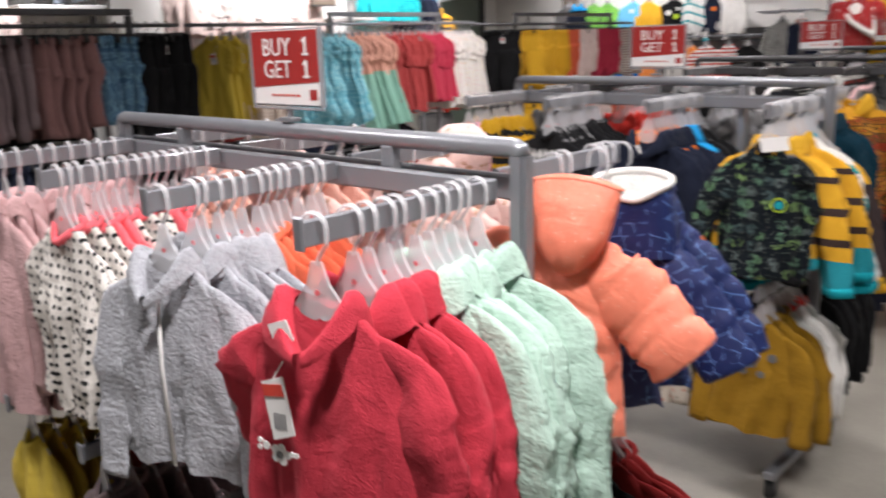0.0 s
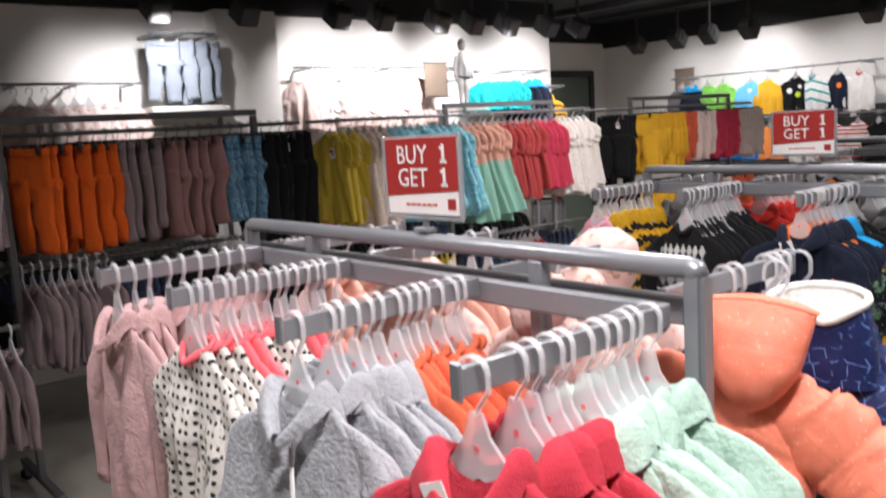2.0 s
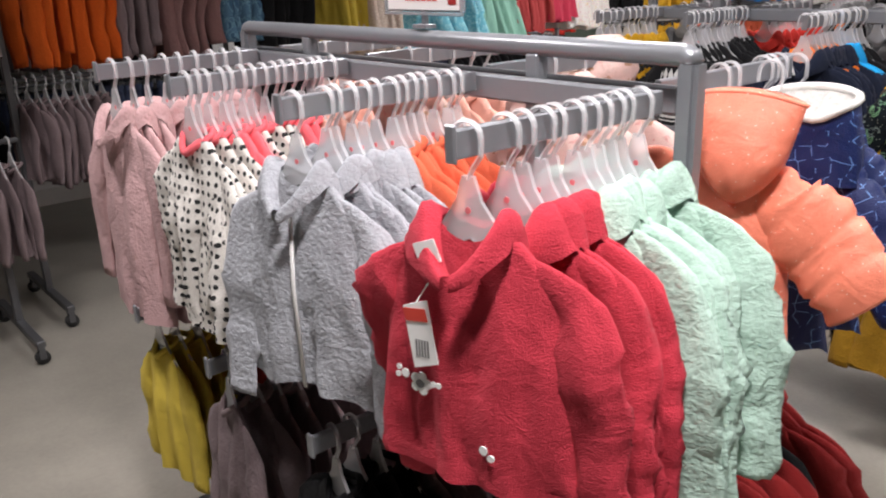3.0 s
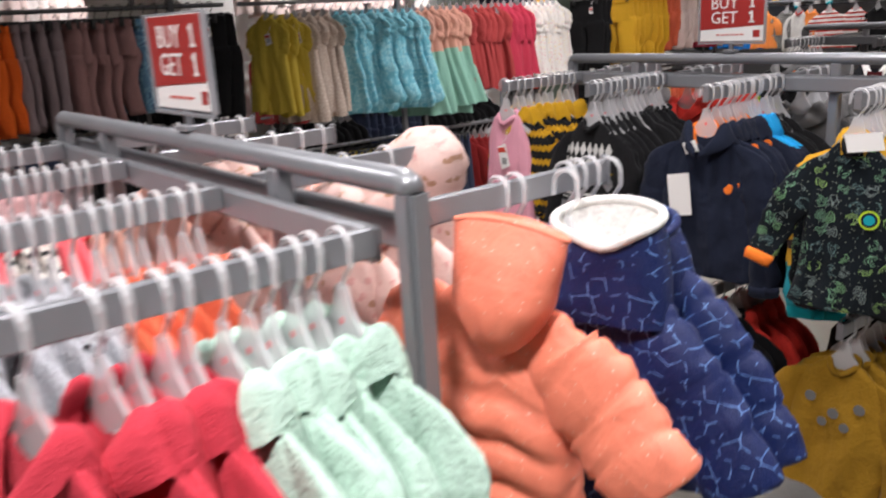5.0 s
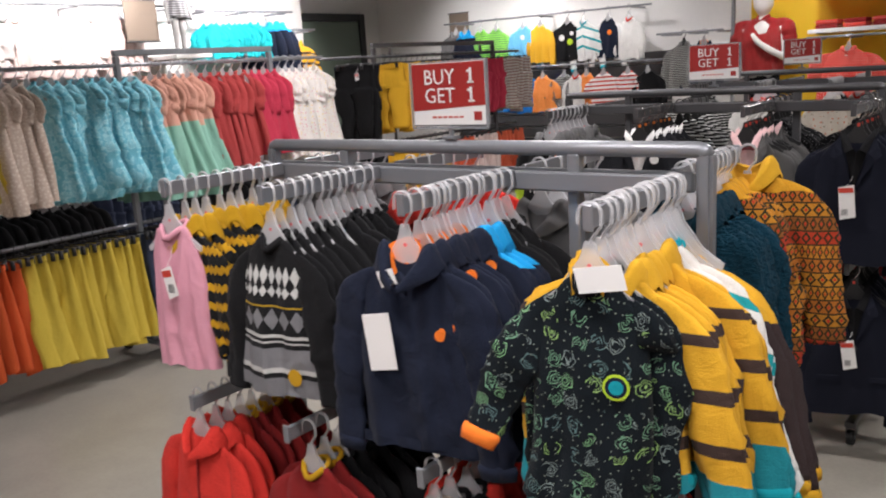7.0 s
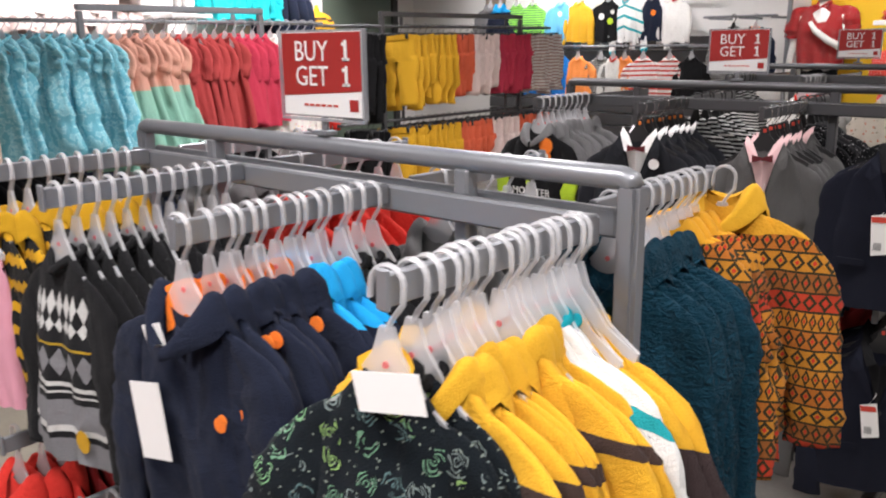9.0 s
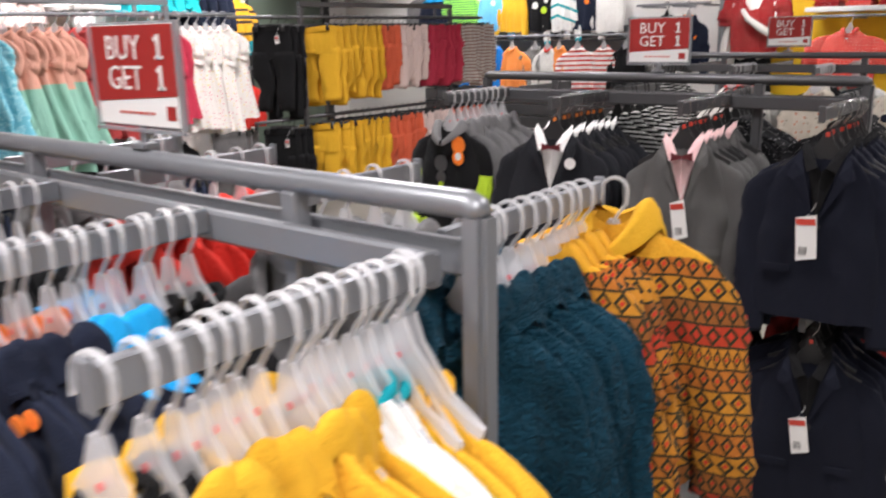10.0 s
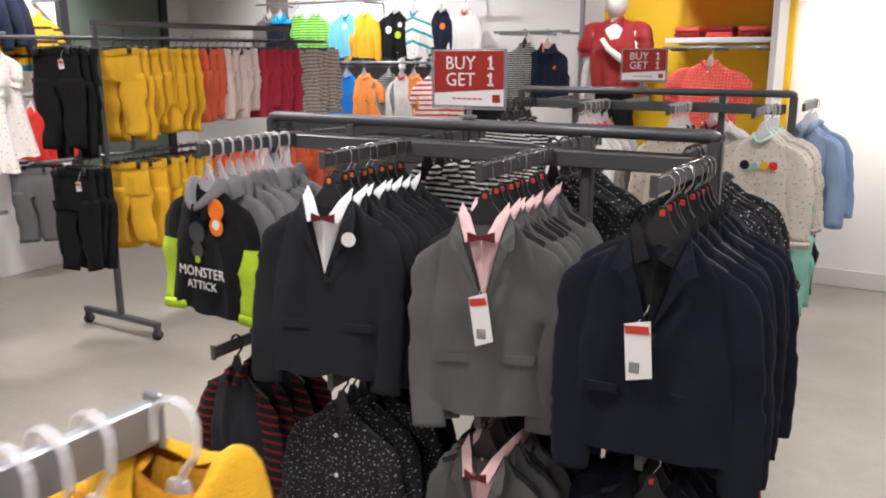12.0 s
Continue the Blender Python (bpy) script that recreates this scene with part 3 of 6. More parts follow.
def hood_bowl(a, b, wide, deep, drop, cx, cy, cz, seed):
    """A hood lying open on the shoulders: outer cloth, fleece bowl, and the rolled rim between them, higher at the back."""
    n = 30
    def rim_z(g):
        return cz + 0.22 * b * math.sin(g) - 0.014 * math.exp(-((g - 1.5 * math.pi - 0.35) / 0.45) ** 2)
    outer, inner, fo, fi = [], [], [], []
    m = 10
    for j in range(m + 1):
        t = j / m
        for k in range(n):
            g = 2 * math.pi * k / n
            r = t ** 0.9
            wr = 1 + (0.16 * ridge(math.cos(g) * 2.4 + seed, math.sin(g) * 2.4 + t * 1.5, seed) + 0.07 * math.sin(6 * g + 2 * t + seed)) * min(1, t * 1.6)
            outer.append((cx * (1 - 0.75 * t) + (a + (wide - a) * r) * math.cos(g) * wr, cy * (1 - t) + (b + (deep - b) * r) * math.sin(g) * wr, rim_z(g) * (1 - t) + (cz - drop) * t + 0.012 * abs(math.cos(g)) * math.sin(math.pi * t)))
            f = 1 - 0.93 * t
            inner.append((cx + a * f * math.cos(g), cy + b * f * math.sin(g), rim_z(g) * f + (cz - 0.09) * (1 - f) - 0.03 * math.sin(math.pi * f) + 0.004 * ridge(g * 2, t * 5, seed)))
    for j in range(m):
        for k in range(n):
            q = (j * n + k, (j + 1) * n + k, (j + 1) * n + (k + 1) % n, j * n + (k + 1) % n)
            fo.append(q)
            fi.append(q[::-1])
    fi.append(tuple(m * n + k for k in range(n)))
    rim = [(cx + a * math.cos(2 * math.pi * k / n), cy + b * math.sin(2 * math.pi * k / n), rim_z(2 * math.pi * k / n) + 0.002) for k in range(n + 1)]
    return (outer, fo), (inner, fi), tube(rim, 0.0065, 7, 1.0, False, (0, 0, 1))


def slab(x0, x1, z0, z1, y, thick=0.0015, sk=0.0):
    """A thin upright card facing -y."""
    vs = [(x0, y, z0), (x1, y, z0 + sk), (x1 - sk, y, z1 + sk), (x0 - sk, y, z1), (x0, y + thick, z0), (x1, y + thick, z0 + sk), (x1 - sk, y + thick, z1 + sk), (x0 - sk, y + thick, z1)]
    return vs, [(0, 1, 2, 3), (7, 6, 5, 4), (0, 4, 5, 1), (1, 5, 6, 2), (2, 6, 7, 3), (3, 7, 4, 0)]


def disc(cx, cz, r, y, n=14, thick=0.002):
    vs = [(cx + r * math.cos(2 * math.pi * k / n), y, cz + r * math.sin(2 * math.pi * k / n)) for k in range(n)]
    vs += [(a, y + thick, c) for a, b, c in vs]
    return vs, [tuple(range(n))[::-1]] + [(k, (k + 1) % n, n + (k + 1) % n, n + k) for k in range(n)]


def swing_tag(root, x, y, z, w=0.038, h=0.085, tilt=0.012):
    tag = part("swing_tag", mesh_of("swing_tag", *slab(x - w / 2, x + w / 2, z - h, z, y, 0.0012, tilt), False), M_PAPER, root, "white card price tag with a red header")
    part("tag_header", mesh_of("tag_header", *slab(x - w / 2 + 0.003 - tilt * 0.9, x + w / 2 - 0.003 - tilt * 0.7, z - 0.02 + tilt * 0.1, z - 0.004 + tilt * 0.1, y - 0.0012, 0.0008, tilt * 0.3)), M_TAGRED, tag)
    bars = join(*[slab(x - w / 2 + 0.008 - tilt * 0.3 + i * 0.0042, x - w / 2 + 0.0102 - tilt * 0.3 + i * 0.0042, z - h + 0.014 + tilt * 0.3, z - h + 0.036 + tilt * 0.3, y - 0.001, 0.0006) for i in range(5)])
    part("barcode", mesh_of("barcode", *bars), M_INK, tag)
    string = tube([(x - tilt, y + 0.001, z + 0.004), (x + 0.004, y + 0.006, z + 0.03), (x + 0.01, y + 0.012, z + 0.055)], 0.0008, 4, 1, False)
    part("tag_string", mesh_of("tag_string", *string), M_PAPER, tag)


def top_garment(g, seed):
    """Hoodies, jackets, jumpers, shirts, blazers, dresses: body, sleeves, cuffs, neck, and trims as the spec names them."""
    root = new(g["name"])
    tagged(root, g["label"], g["category"], g.get("group", ""))
    w, L, top = g.get("w", 0.14), g.get("len", 0.33), g.get("top", 0.115)
    mat = g["mat"]
    depth = g.get("depth", 0.024)
    sl = g.get("sleeve", 0.26)
    if sl > 0.2:
        w *= 0.87
    nk = g.get("neck", 0.32)
    near = g.get("near", False)
    slope = g.get("slope", 0.078)
    body = torso(w * (0.90 if sl else 1.0), g.get("hem", w * 1.06), L, top, nk, slope + 0.012, depth, g.get("fold", 0.011), seed, 34 if near else 18, 30 if near else 15, ribs=g.get("ribs", 0), tiers=g.get("tiers", 0), flare=g.get("flare", 1.0), waist=g.get("waist", 0.0), dip=g.get("dip", 0.02), count=g.get("pleats", 9))
    part("body", mesh_of("body", *body, True), mat, root)
    out = g.get("out", 13)
    if sl:
        r0 = g.get("r0", 0.045)
        r1 = g.get("r1", 0.033)
        for sgn in (-1, 1):
            o = (out if sgn > 0 else g.get("out_l", out)) + 6 * noise.noise(Vector((seed * 3.3, sgn, 1)))
            bk = g.get("back_r" if sgn > 0 else "back_l", 5 * noise.noise(Vector((seed * 2.1, sgn, 8))))
            args = (sgn, w, top, slope, sl, r0, r1, o, seed + sgn)
            sq = g.get("squash", 0.34)
            part("sleeve", mesh_of("sleeve", *sleeve(*args, g.get("puff", 0), sq, 18 if near else 10, bk, (50 if g.get("puff") else 34) if near else 16, g.get("slack", 1.0)), True), g.get("sleeve_mat", mat), root)
            if g.get("cuff"):
                part("cuff", mesh_of("cuff", *cuff(*args, sq, bk), True), g["cuff"], root)
    if g.get("band"):
        part("hem_band", mesh_of("hem_band", *hem_band(g.get("hem", w * 1.06) * 0.99, depth * 1.02, -top - L - 0.004, 0.025, seed), True), g["band"], root)
    kind = g.get("collar", "roll")
    nz = -top + 0.004
    if kind == "hood":
        part("hood", mesh_of("hood", *hood_drape(w * nk * 0.95, nz, 0.055, seed), True), g.get("hood_mat", mat), root)
        if g.get("lining"):
            part("hood_lining", mesh_of("hood_lining", *neck_patch(w * nk * 0.85, nz + 0.012, 0.06), True), g["lining"], root)
    elif kind == "pillow":
        a, b = hood_pillow(g["hw"], g["hh"], g["hd"], g.get("hx", 0.0), g.get("hy", -0.03), -top + 0.085 + g.get("hz", 0.0), seed, g.get("dome", False))
        hd = part("hood", mesh_of("hood", *a, True), mat, root)
        if not g.get("dome"):
            part("hood_rim", mesh_of("hood_rim", *b, True), mat, hd)
    elif kind == "bowl":
        a, b, c = hood_bowl(g["hw"], g["hd"], 0.136, 0.056, 0.13, g.get("hx", 0.0), g.get("hy", -0.03), -top + 0.085 + g.get("hz", 0.0), seed)
        hd = part("hood", mesh_of("hood", *a, True), mat, root)
        part("hood_rim", mesh_of("hood_rim", *c, True), g["lining"], hd)
        part("hood_lining", mesh_of("hood_lining", *b, True), g["lining"], hd)
    elif kind == "roll":
        part("neckband", mesh_of("neckband", *neck_roll(w * nk * 0.8, nz, 0.03, 0.008), True), g.get("neck_mat", mat), root)
        if g.get("facing"):
            part("neck_facing", mesh_of("neck_facing", *neck_patch(w * nk * 1.0, nz + 0.016, 0.05), True), g["facing"], root)
    elif kind == "shirt":
        for sgn in (-1, 1):
            pts = [(sgn * w * nk * 0.78, 0.012, nz + 0.012), (sgn * w * nk * 0.7, -0.012, nz + 0.006), (sgn * 0.012, -depth - 0.006, nz - 0.03)]
            part("collar", mesh_of("collar", *tube(pts, [0.014, 0.017, 0.006], 7, 0.35), True), g.get("neck_mat", mat), root)
    elif kind == "lapel":
        yb = -depth * 1.05
        shirt = g["shirt"]
        vs = [(-w * nk * 0.85, -0.012, nz), (w * nk * 0.85, -0.012, nz), (0.0, yb - 0.008, nz - 0.18), (0.0, yb - 0.009, nz - 0.05)]
        part("shirt_front", mesh_of("shirt_front", vs, [(0, 3, 2), (3, 1, 2)]), shirt, root, "shirt front inside the jacket")
        for sgn in (-1, 1):
            cv = [(sgn * w * nk * 0.92, 0.006, nz + 0.026), (sgn * w * nk * 0.98, -0.022, nz + 0.004), (sgn * w * nk * 0.62, yb - 0.015, nz - 0.052), (sgn * 0.010, yb - 0.016, nz - 0.040), (sgn * w * nk * 0.50, -0.024, nz - 0.002)]
            cv += [(a, b + 0.003, c) for a, b, c in cv]
            part("shirt_collar", mesh_of("shirt_collar", cv, [(0, 1, 4), (1, 2, 3, 4), (5, 9, 6), (6, 9, 8, 7), (0, 5, 6, 1), (1, 6, 7, 2), (2, 7, 8, 3), (3, 8, 9, 4), (4, 9, 5, 0)]), shirt, root)
            lv = [(sgn * w * nk * 1.0, -0.012, nz + 0.008), (sgn * (w * nk * 1.0 + 0.012), yb * 0.8 - 0.006, nz - 0.03), (sgn * (w * 0.52), yb - 0.010, nz - 0.065), (sgn * w * 0.40, yb - 0.011, nz - 0.075), (sgn * 0.003, yb - 0.013, nz - 0.185), (sgn * w * nk * 0.72, yb - 0.011, nz - 0.055)]
            lv += [(a, b + 0.004, c) for a, b, c in lv]
            part("lapel", mesh_of("lapel", lv, [(0, 1, 5), (1, 2, 3, 5), (5, 3, 4), (6, 7, 1, 0), (7, 8, 2, 1), (8, 9, 3, 2), (9, 10, 4, 3), (10, 11, 5, 4), (11, 6, 0, 5)]), g.get("lapel_mat", mat), root)
            part("pocket_flap", mesh_of("pocket_flap", *slab(sgn * w * 0.55 - 0.035, sgn * w * 0.55 + 0.035, -top - L * 0.72, -top - L * 0.72 + 0.02, yb * 0.93 - 0.004, 0.004)), mat, root)
        part("button", mesh_of("button", *disc(0.004, nz - 0.195, 0.009, yb - 0.008)), g.get("button_mat", M_BLACKP), root)
        if g.get("bow"):
            bw = [(-0.03, yb - 0.016, nz - 0.028), (-0.03, yb - 0.016, nz - 0.052), (0, yb - 0.022, nz - 0.036), (0, yb - 0.022, nz - 0.044), (0.03, yb - 0.016, nz - 0.028), (0.03, yb - 0.016, nz - 0.052)]
            part("bow_tie", mesh_of("bow_tie", bw, [(0, 1, 3, 2), (2, 3, 5, 4)]), g["bow"], root, "small bow tie")
        if g.get("badge"):
            part("badge", mesh_of("badge", *disc(w * 0.42, nz - 0.09, 0.018, yb - 0.013)), g["badge"], root, "round white rosette badge")
    if g.get("open_front"):
        part("zip", mesh_of("zip", *tube([(0.004, -depth * 0.9 - 0.004, nz - 0.05), (0.0, -depth - 0.007, -top - L * 0.5), (0.004, -depth - 0.008, -top - L * 0.98)], 0.004, 6, 0.6), True), g["open_front"], root)
    if g.get("print_bits"):
        for i, (bx, bz, br, bm_) in enumerate(g["print_bits"]):
            part("print", mesh_of("print", *disc(bx, -top - bz, br, -depth * math.sqrt(max(0.05, 1 - min(1, abs(bx / w)) ** 3)) - g.get("lift", 0.008) - 0.0004 * i, 14, 0.0016)), bm_, root)
    for tx, tz, tw, th in tuple(g.get("tags", ())) + (tuple(g.get("tags0", ())) if g.get("first") else ()):
        swing_tag(root, tx, -depth - 0.016, -top - tz, tw, th)
    for tx, tz, tw, th in g.get("cards", ()):
        part("card_tag", mesh_of("card_tag", *slab(tx - tw / 2, tx + tw / 2, -top - tz - th, -top - tz, -depth - 0.016, 0.0015, 0.01)), M_PAPER, root, "plain white card tag")
    if g.get("words"):
        for word, wz, ws in g["words"]:
            part("lettering", text_mesh("lettering", word, ws), M_PAPER, root, "", pose(0, -depth - 0.015, -top - wz, 90, 0, 0))
    if g.get("buttons"):
        for i in range(4):
            part("button", mesh_of("button", *disc(0.0, -top - 0.05 - i * (L - 0.09) / 3, 0.006, -depth - 0.009)), g["buttons"], root)
    return root


def leg(sign, w, L, z0, seed, hem, thick=0.24):
    path, rad = [], []
    for i in range(13):
        t = i / 12
        path.append((sign * (w * 0.5 + 0.006 * t) + 0.008 * fold_noise(t, 1, seed), 0.01 * fold_noise(t, 4, seed), z0 - L * t))
        rad.append((w * 0.52 + (hem - w * 0.52) * t) * (1 + 0.06 * math.sin(t * 11 + seed) + 0.06 * fold_noise(t * 2, 2, seed)))
    vs, fs = tube(path, rad, 12, thick)
    out = []
    for k, v in enumerate(vs):
        c = Vector(path[min(k // 12, len(path) - 1)])
        v = Vector(v)
        out.append(c + (v - c) * (1 + 0.42 * ridge(v.x * 34 + seed, v.z * 5, seed + v.y * 20)) + Vector((0, 0, 0.01 * fold_noise(v.x * 8, 1.0, seed))))
    return out, fs


def trousers(g, seed):
    root = new(g["name"])
    tagged(root, g["label"], g["category"], g.get("group", ""))
    w, L, top = g.get("w", 0.12), g.get("len", 0.46), g.get("top", 0.075)
    part("waistband", mesh_of("waistband", *hem_band(w * 0.96, g.get("seat", 0.020) + 0.002, -top - 0.03, 0.032, seed), True), g.get("band", g["mat"]), root)
    part("seat", mesh_of("seat", *torso(w * 0.96, w * 0.99, L * 0.36, top + 0.012, 0.95, 0.0, g.get("seat", 0.017), 0.005, seed, nv=8, dip=0.0), True), g["mat"], root)
    for sgn in (-1, 1):
        part("trouser_leg", mesh_of("trouser_leg", *leg(sgn, w, L * 0.72, -top - L * 0.30, seed + sgn, g.get("hemr", w * 0.38), g.get("thick", 0.24)), True), g["mat"], root)
    if g.get("tag"):
        swing_tag(root, w * 0.4, -0.034, -top - 0.06, 0.03, 0.05, 0.004)
    return root


def skirt(g, seed):
    root = new(g["name"])
    tagged(root, g["label"], g["category"], g.get("group", ""))
    w, L, top = g.get("w", 0.11), g.get("len", 0.30), g.get("top", 0.075)
    part("waistband", mesh_of("waistband", *hem_band(w * 0.98, 0.02, -top - 0.03, 0.034, seed), True), g.get("band", g["mat"]), root)
    part("skirt_body", mesh_of("skirt_body", *torso(w, g.get("hem", 0.19), L, top + 0.012, 0.95, 0.0, 0.034, 0.026, seed, nu=24, count=16, dip=0.0, tiers=g.get("tiers", 0)), True), g["mat"], root)
    return root


BUILD = {"top": top_garment, "trousers": trousers, "skirt": skirt}
made = {}
KEPT = []


def garment(g, m, seed=0):
    """One more of this garment, of one of three slightly different drapes."""
    key = (id(g), seed % g.get("variants", 3))
    if key not in made:
        root = BUILD[g["kind"]](dict(g, first=key[1] == 0), key[1] * 2.7 + len(made) * 0.61 + 1)
        root.matrix_basis = m
        made[key] = root
        KEPT.append(g)
        return root
    s = random.uniform(0.88, 1.06) if g["kind"] == "trousers" else random.uniform(0.94, 1.05)
    return copy_thing(made[key], m @ Matrix.Diagonal((random.uniform(0.96, 1.04), 1, s, 1)))


def hanger_mesh(name, w, drop, neck=0.052, moulded=True):
    """A moulded plastic hanger: open hook, broad neck and two sloping flattened arms."""
    hook = [(-0.020, 0, -0.030)] + [(-0.019 * math.cos(radians(180 * k / 8)), 0, 0.019 * math.sin(radians(180 * k / 8)) - 0.0145) for k in range(9)]
    hook += [(0.018, 0, -0.034), (0.006, 0, -0.05), (0.0, 0, -0.062)]
    a = tube(hook, 0.0030, 6, 1.55)
    z1 = -0.058
    plate = [(-0.008, z1), (0.008, z1), (0.017, z1 - neck * 0.55), (0.034, z1 - neck), (w * 0.55, z1 - neck - drop * 0.45), (w, z1 - neck - drop), (w - 0.004, z1 - neck - drop - 0.012), (w * 0.5, z1 - neck - drop * 0.45 - 0.018), (0.0, z1 - neck - 0.022)]
    plate += [(-x, z) for x, z in plate[-2:1:-1]]
    n = len(plate)
    vs = [(x, -0.0028, z) for x, z in plate] + [(x, 0.0028, z) for x, z in plate]
    fs = []
    # front and back as strips between matching left and right points
    def quad(q):
        fs.append(tuple(q))
        fs.append(tuple(i + n for i in q[::-1]))
    left = {1: 0, 2: n - 1, 3: n - 2, 4: n - 3, 5: n - 4, 6: n - 5, 7: n - 6, 8: 8}
    quad((left[1], 1, 2, left[2]))
    quad((left[2], 2, 3, left[3]))
    quad((left[3], 3, 8))
    quad((3, 4, 7, 8)); quad((4, 5, 6, 7))
    quad((left[4], left[3], 8, left[7])); quad((left[5], left[4], left[7], left[6]))
    for k in range(n):
        fs.append((k, (k + 1) % n, n + (k + 1) % n, n + k)[::-1])
    return join(a, (vs, fs)) if moulded else (vs, fs)


def clip_hanger_mesh():
    hook = [(-0.016, 0, -0.026)] + [(-0.016 * math.cos(radians(180 * k / 8)), 0, 0.016 * math.sin(radians(180 * k / 8)) - 0.0125) for k in range(9)] + [(0.012, 0, -0.03), (0.0, 0, -0.042), (0, 0, -0.058)]
    bar = tube([(-0.11, 0, -0.062), (0.0, 0, -0.058), (0.11, 0, -0.062)], 0.004, 6, 1.0)
    clips = [slab(s * 0.09 - 0.01, s * 0.09 + 0.01, -0.10, -0.056, -0.03 + q * 0.045, 0.012) for s in (-1, 1) for q in (0, 1)]
    return join(tube(hook, 0.002, 6, 1.0), bar, *clips)


HANGERS = {}
SUITED = {"suit_orange": plain("orange_size_cube", (0.75, 0.20, 0.03), 0.5), "suit_red": M_TAGRED}
M_CHROME = plain("bright_wire", (0.6, 0.6, 0.6), 0.2, 1.0, 60, 0.05, 0.0)
FAR = []
def hanger(kind, m):
    if kind not in HANGERS:
        spec = {"small": (0.090, 0.055, M_CLEAR, "frosted clear plastic hanger on a rack arm"), "wide": (0.105, 0.055, M_CLEAR, "frosted clear plastic hanger on a rack arm"),
                "black": (0.12, 0.055, M_BLACKP, "black plastic hanger on a rack arm"), "suit_orange": (0.13, 0.06, M_BLACKP, "black suit hanger with orange size cube"),
                "suit_red": (0.13, 0.06, M_BLACKP, "black suit hanger with red size cube")}
        if kind == "clip":
            me, mt, lb = mesh_of("clip_hanger", *clip_hanger_mesh(), True), M_BLACKP, "black clip hanger on a rack bar"
        else:
            w, d, mt, lb = spec[kind]
            me = mesh_of("hanger", *hanger_mesh("hanger", w, d, 0.052, kind not in SUITED), False)
        me.materials.append(mt)
        ob = new("clip_hanger" if kind == "clip" else "hanger", me)
        tagged(ob, lb, "hanger", "hangers in the shop")
        ob.matrix_basis = m
        if kind in SUITED:
            hook = [(-0.017, 0, -0.034)] + [(-0.0185 * math.cos(radians(180 * k / 8)), 0, 0.0185 * math.sin(radians(180 * k / 8)) - 0.0145) for k in range(9)] + [(0.017, 0, -0.034), (0.005, 0, -0.05), (0.0, 0, -0.062)]
            part("hook", mesh_of("hook", *tube(hook, 0.0016, 6), True), M_CHROME, ob, "bright steel wire hook")
            part("size_marker", boxes("size_marker", [(-0.005, 0.005, -0.005, 0.005, -0.076, -0.064)], 0.001), SUITED[kind], ob, "small coloured size cube")
        if mt is M_CLEAR:
            part("size_marker", mesh_of("size_marker", *join(disc(0.0, -0.098, 0.004, -0.0042, 10, 0.001), disc(0.0, -0.098, 0.004, 0.0034, 10, 0.001))), M_PINKDOT, ob, "small red size marker")
        HANGERS[kind] = ob
        return ob
    return copy_thing(HANGERS[kind], m)


def hang(g, x, y, z, turn=0.0, jit=7.0, seed=None, lean=0.0, far=False):
    """A garment on its hanger, hooked over a rod whose top is at z."""
    rz = turn + random.uniform(-jit, jit)
    m = pose(x + random.uniform(-0.006, 0.006), y, z + 0.0035, random.uniform(-2, 2), lean + random.uniform(-2.5, 2.5), rz)
    kind = g.get("hanger", "small")
    if kind in SUITED and far:
        kind = "black"
    if kind and far and kind != "clip":
        FAR.append((kind, m))
    elif kind:
        hanger(kind, m)
    return garment(g, m, random.randrange(3) if seed is None else seed)


def hang_row(items, x, y0, y1, z, turn=0.0, jit=7.0, lean=0.0, far=False):
    """Garments along a rod that runs in y: items is a list of (spec, count), evenly spread from y0 to y1."""
    flat_list = [g for g, c in items for _ in range(c)]
    n = len(flat_list)
    for i, g in enumerate(flat_list):
        yy = y0 + (y1 - y0) * (i + 0.5) / n
        hang(g, x, yy + random.uniform(-0.004, 0.004), z, turn, jit, lean=lean, far=far)


def far_hangers():
    """The hangers past those that can be told apart, joined."""
    pieces = []
    base = {"small": hanger_mesh("h", 0.090, 0.055), "wide": hanger_mesh("h", 0.105, 0.055), "black": hanger_mesh("h", 0.12, 0.055)}
    for tone, kinds, mt in (("clear", ("small", "wide"), M_CLEAR), ("black", ("black",), M_BLACKP)):
        vs, fs = [], []
        for kind, m in FAR:
            if kind in kinds:
                v, f = base[kind]
                o = len(vs)
                vs += [m @ Vector(p) for p in v]
                fs += [tuple(i + o for i in q) for q in f]
        if vs:
            me = mesh_of("hangers", vs, fs)
            me.materials.append(mt)
            tagged(new("hangers", me), "many " + ("frosted clear" if tone == "clear" else "black") + " plastic hangers on the farther racks", "hangers", kind="stuff")


# ---- racks ----
def tube_obj(name, path, r, mat, root, n=12, label=""):
    return part(name, mesh_of(name, *tube(path, r, n), True), mat, root, label)


def caster(root, x, y):
    c = part("caster", mesh_of("caster", *tube([(x - 0.012, y, 0.03), (x + 0.012, y, 0.03)], 0.029, 14, 1.0, True, (0, 0, 1)), True), M_RUBBER, root, "black rubber caster wheel")
    part("fork", boxes("fork", [(x - 0.018, x - 0.014, y - 0.012, y + 0.012, 0.025, 0.075), (x + 0.014, x + 0.018, y - 0.012, y + 0.012, 0.025, 0.075), (x - 0.018, x + 0.018, y - 0.012, y + 0.012, 0.072, 0.078)], 0.001), M_DARK, c)


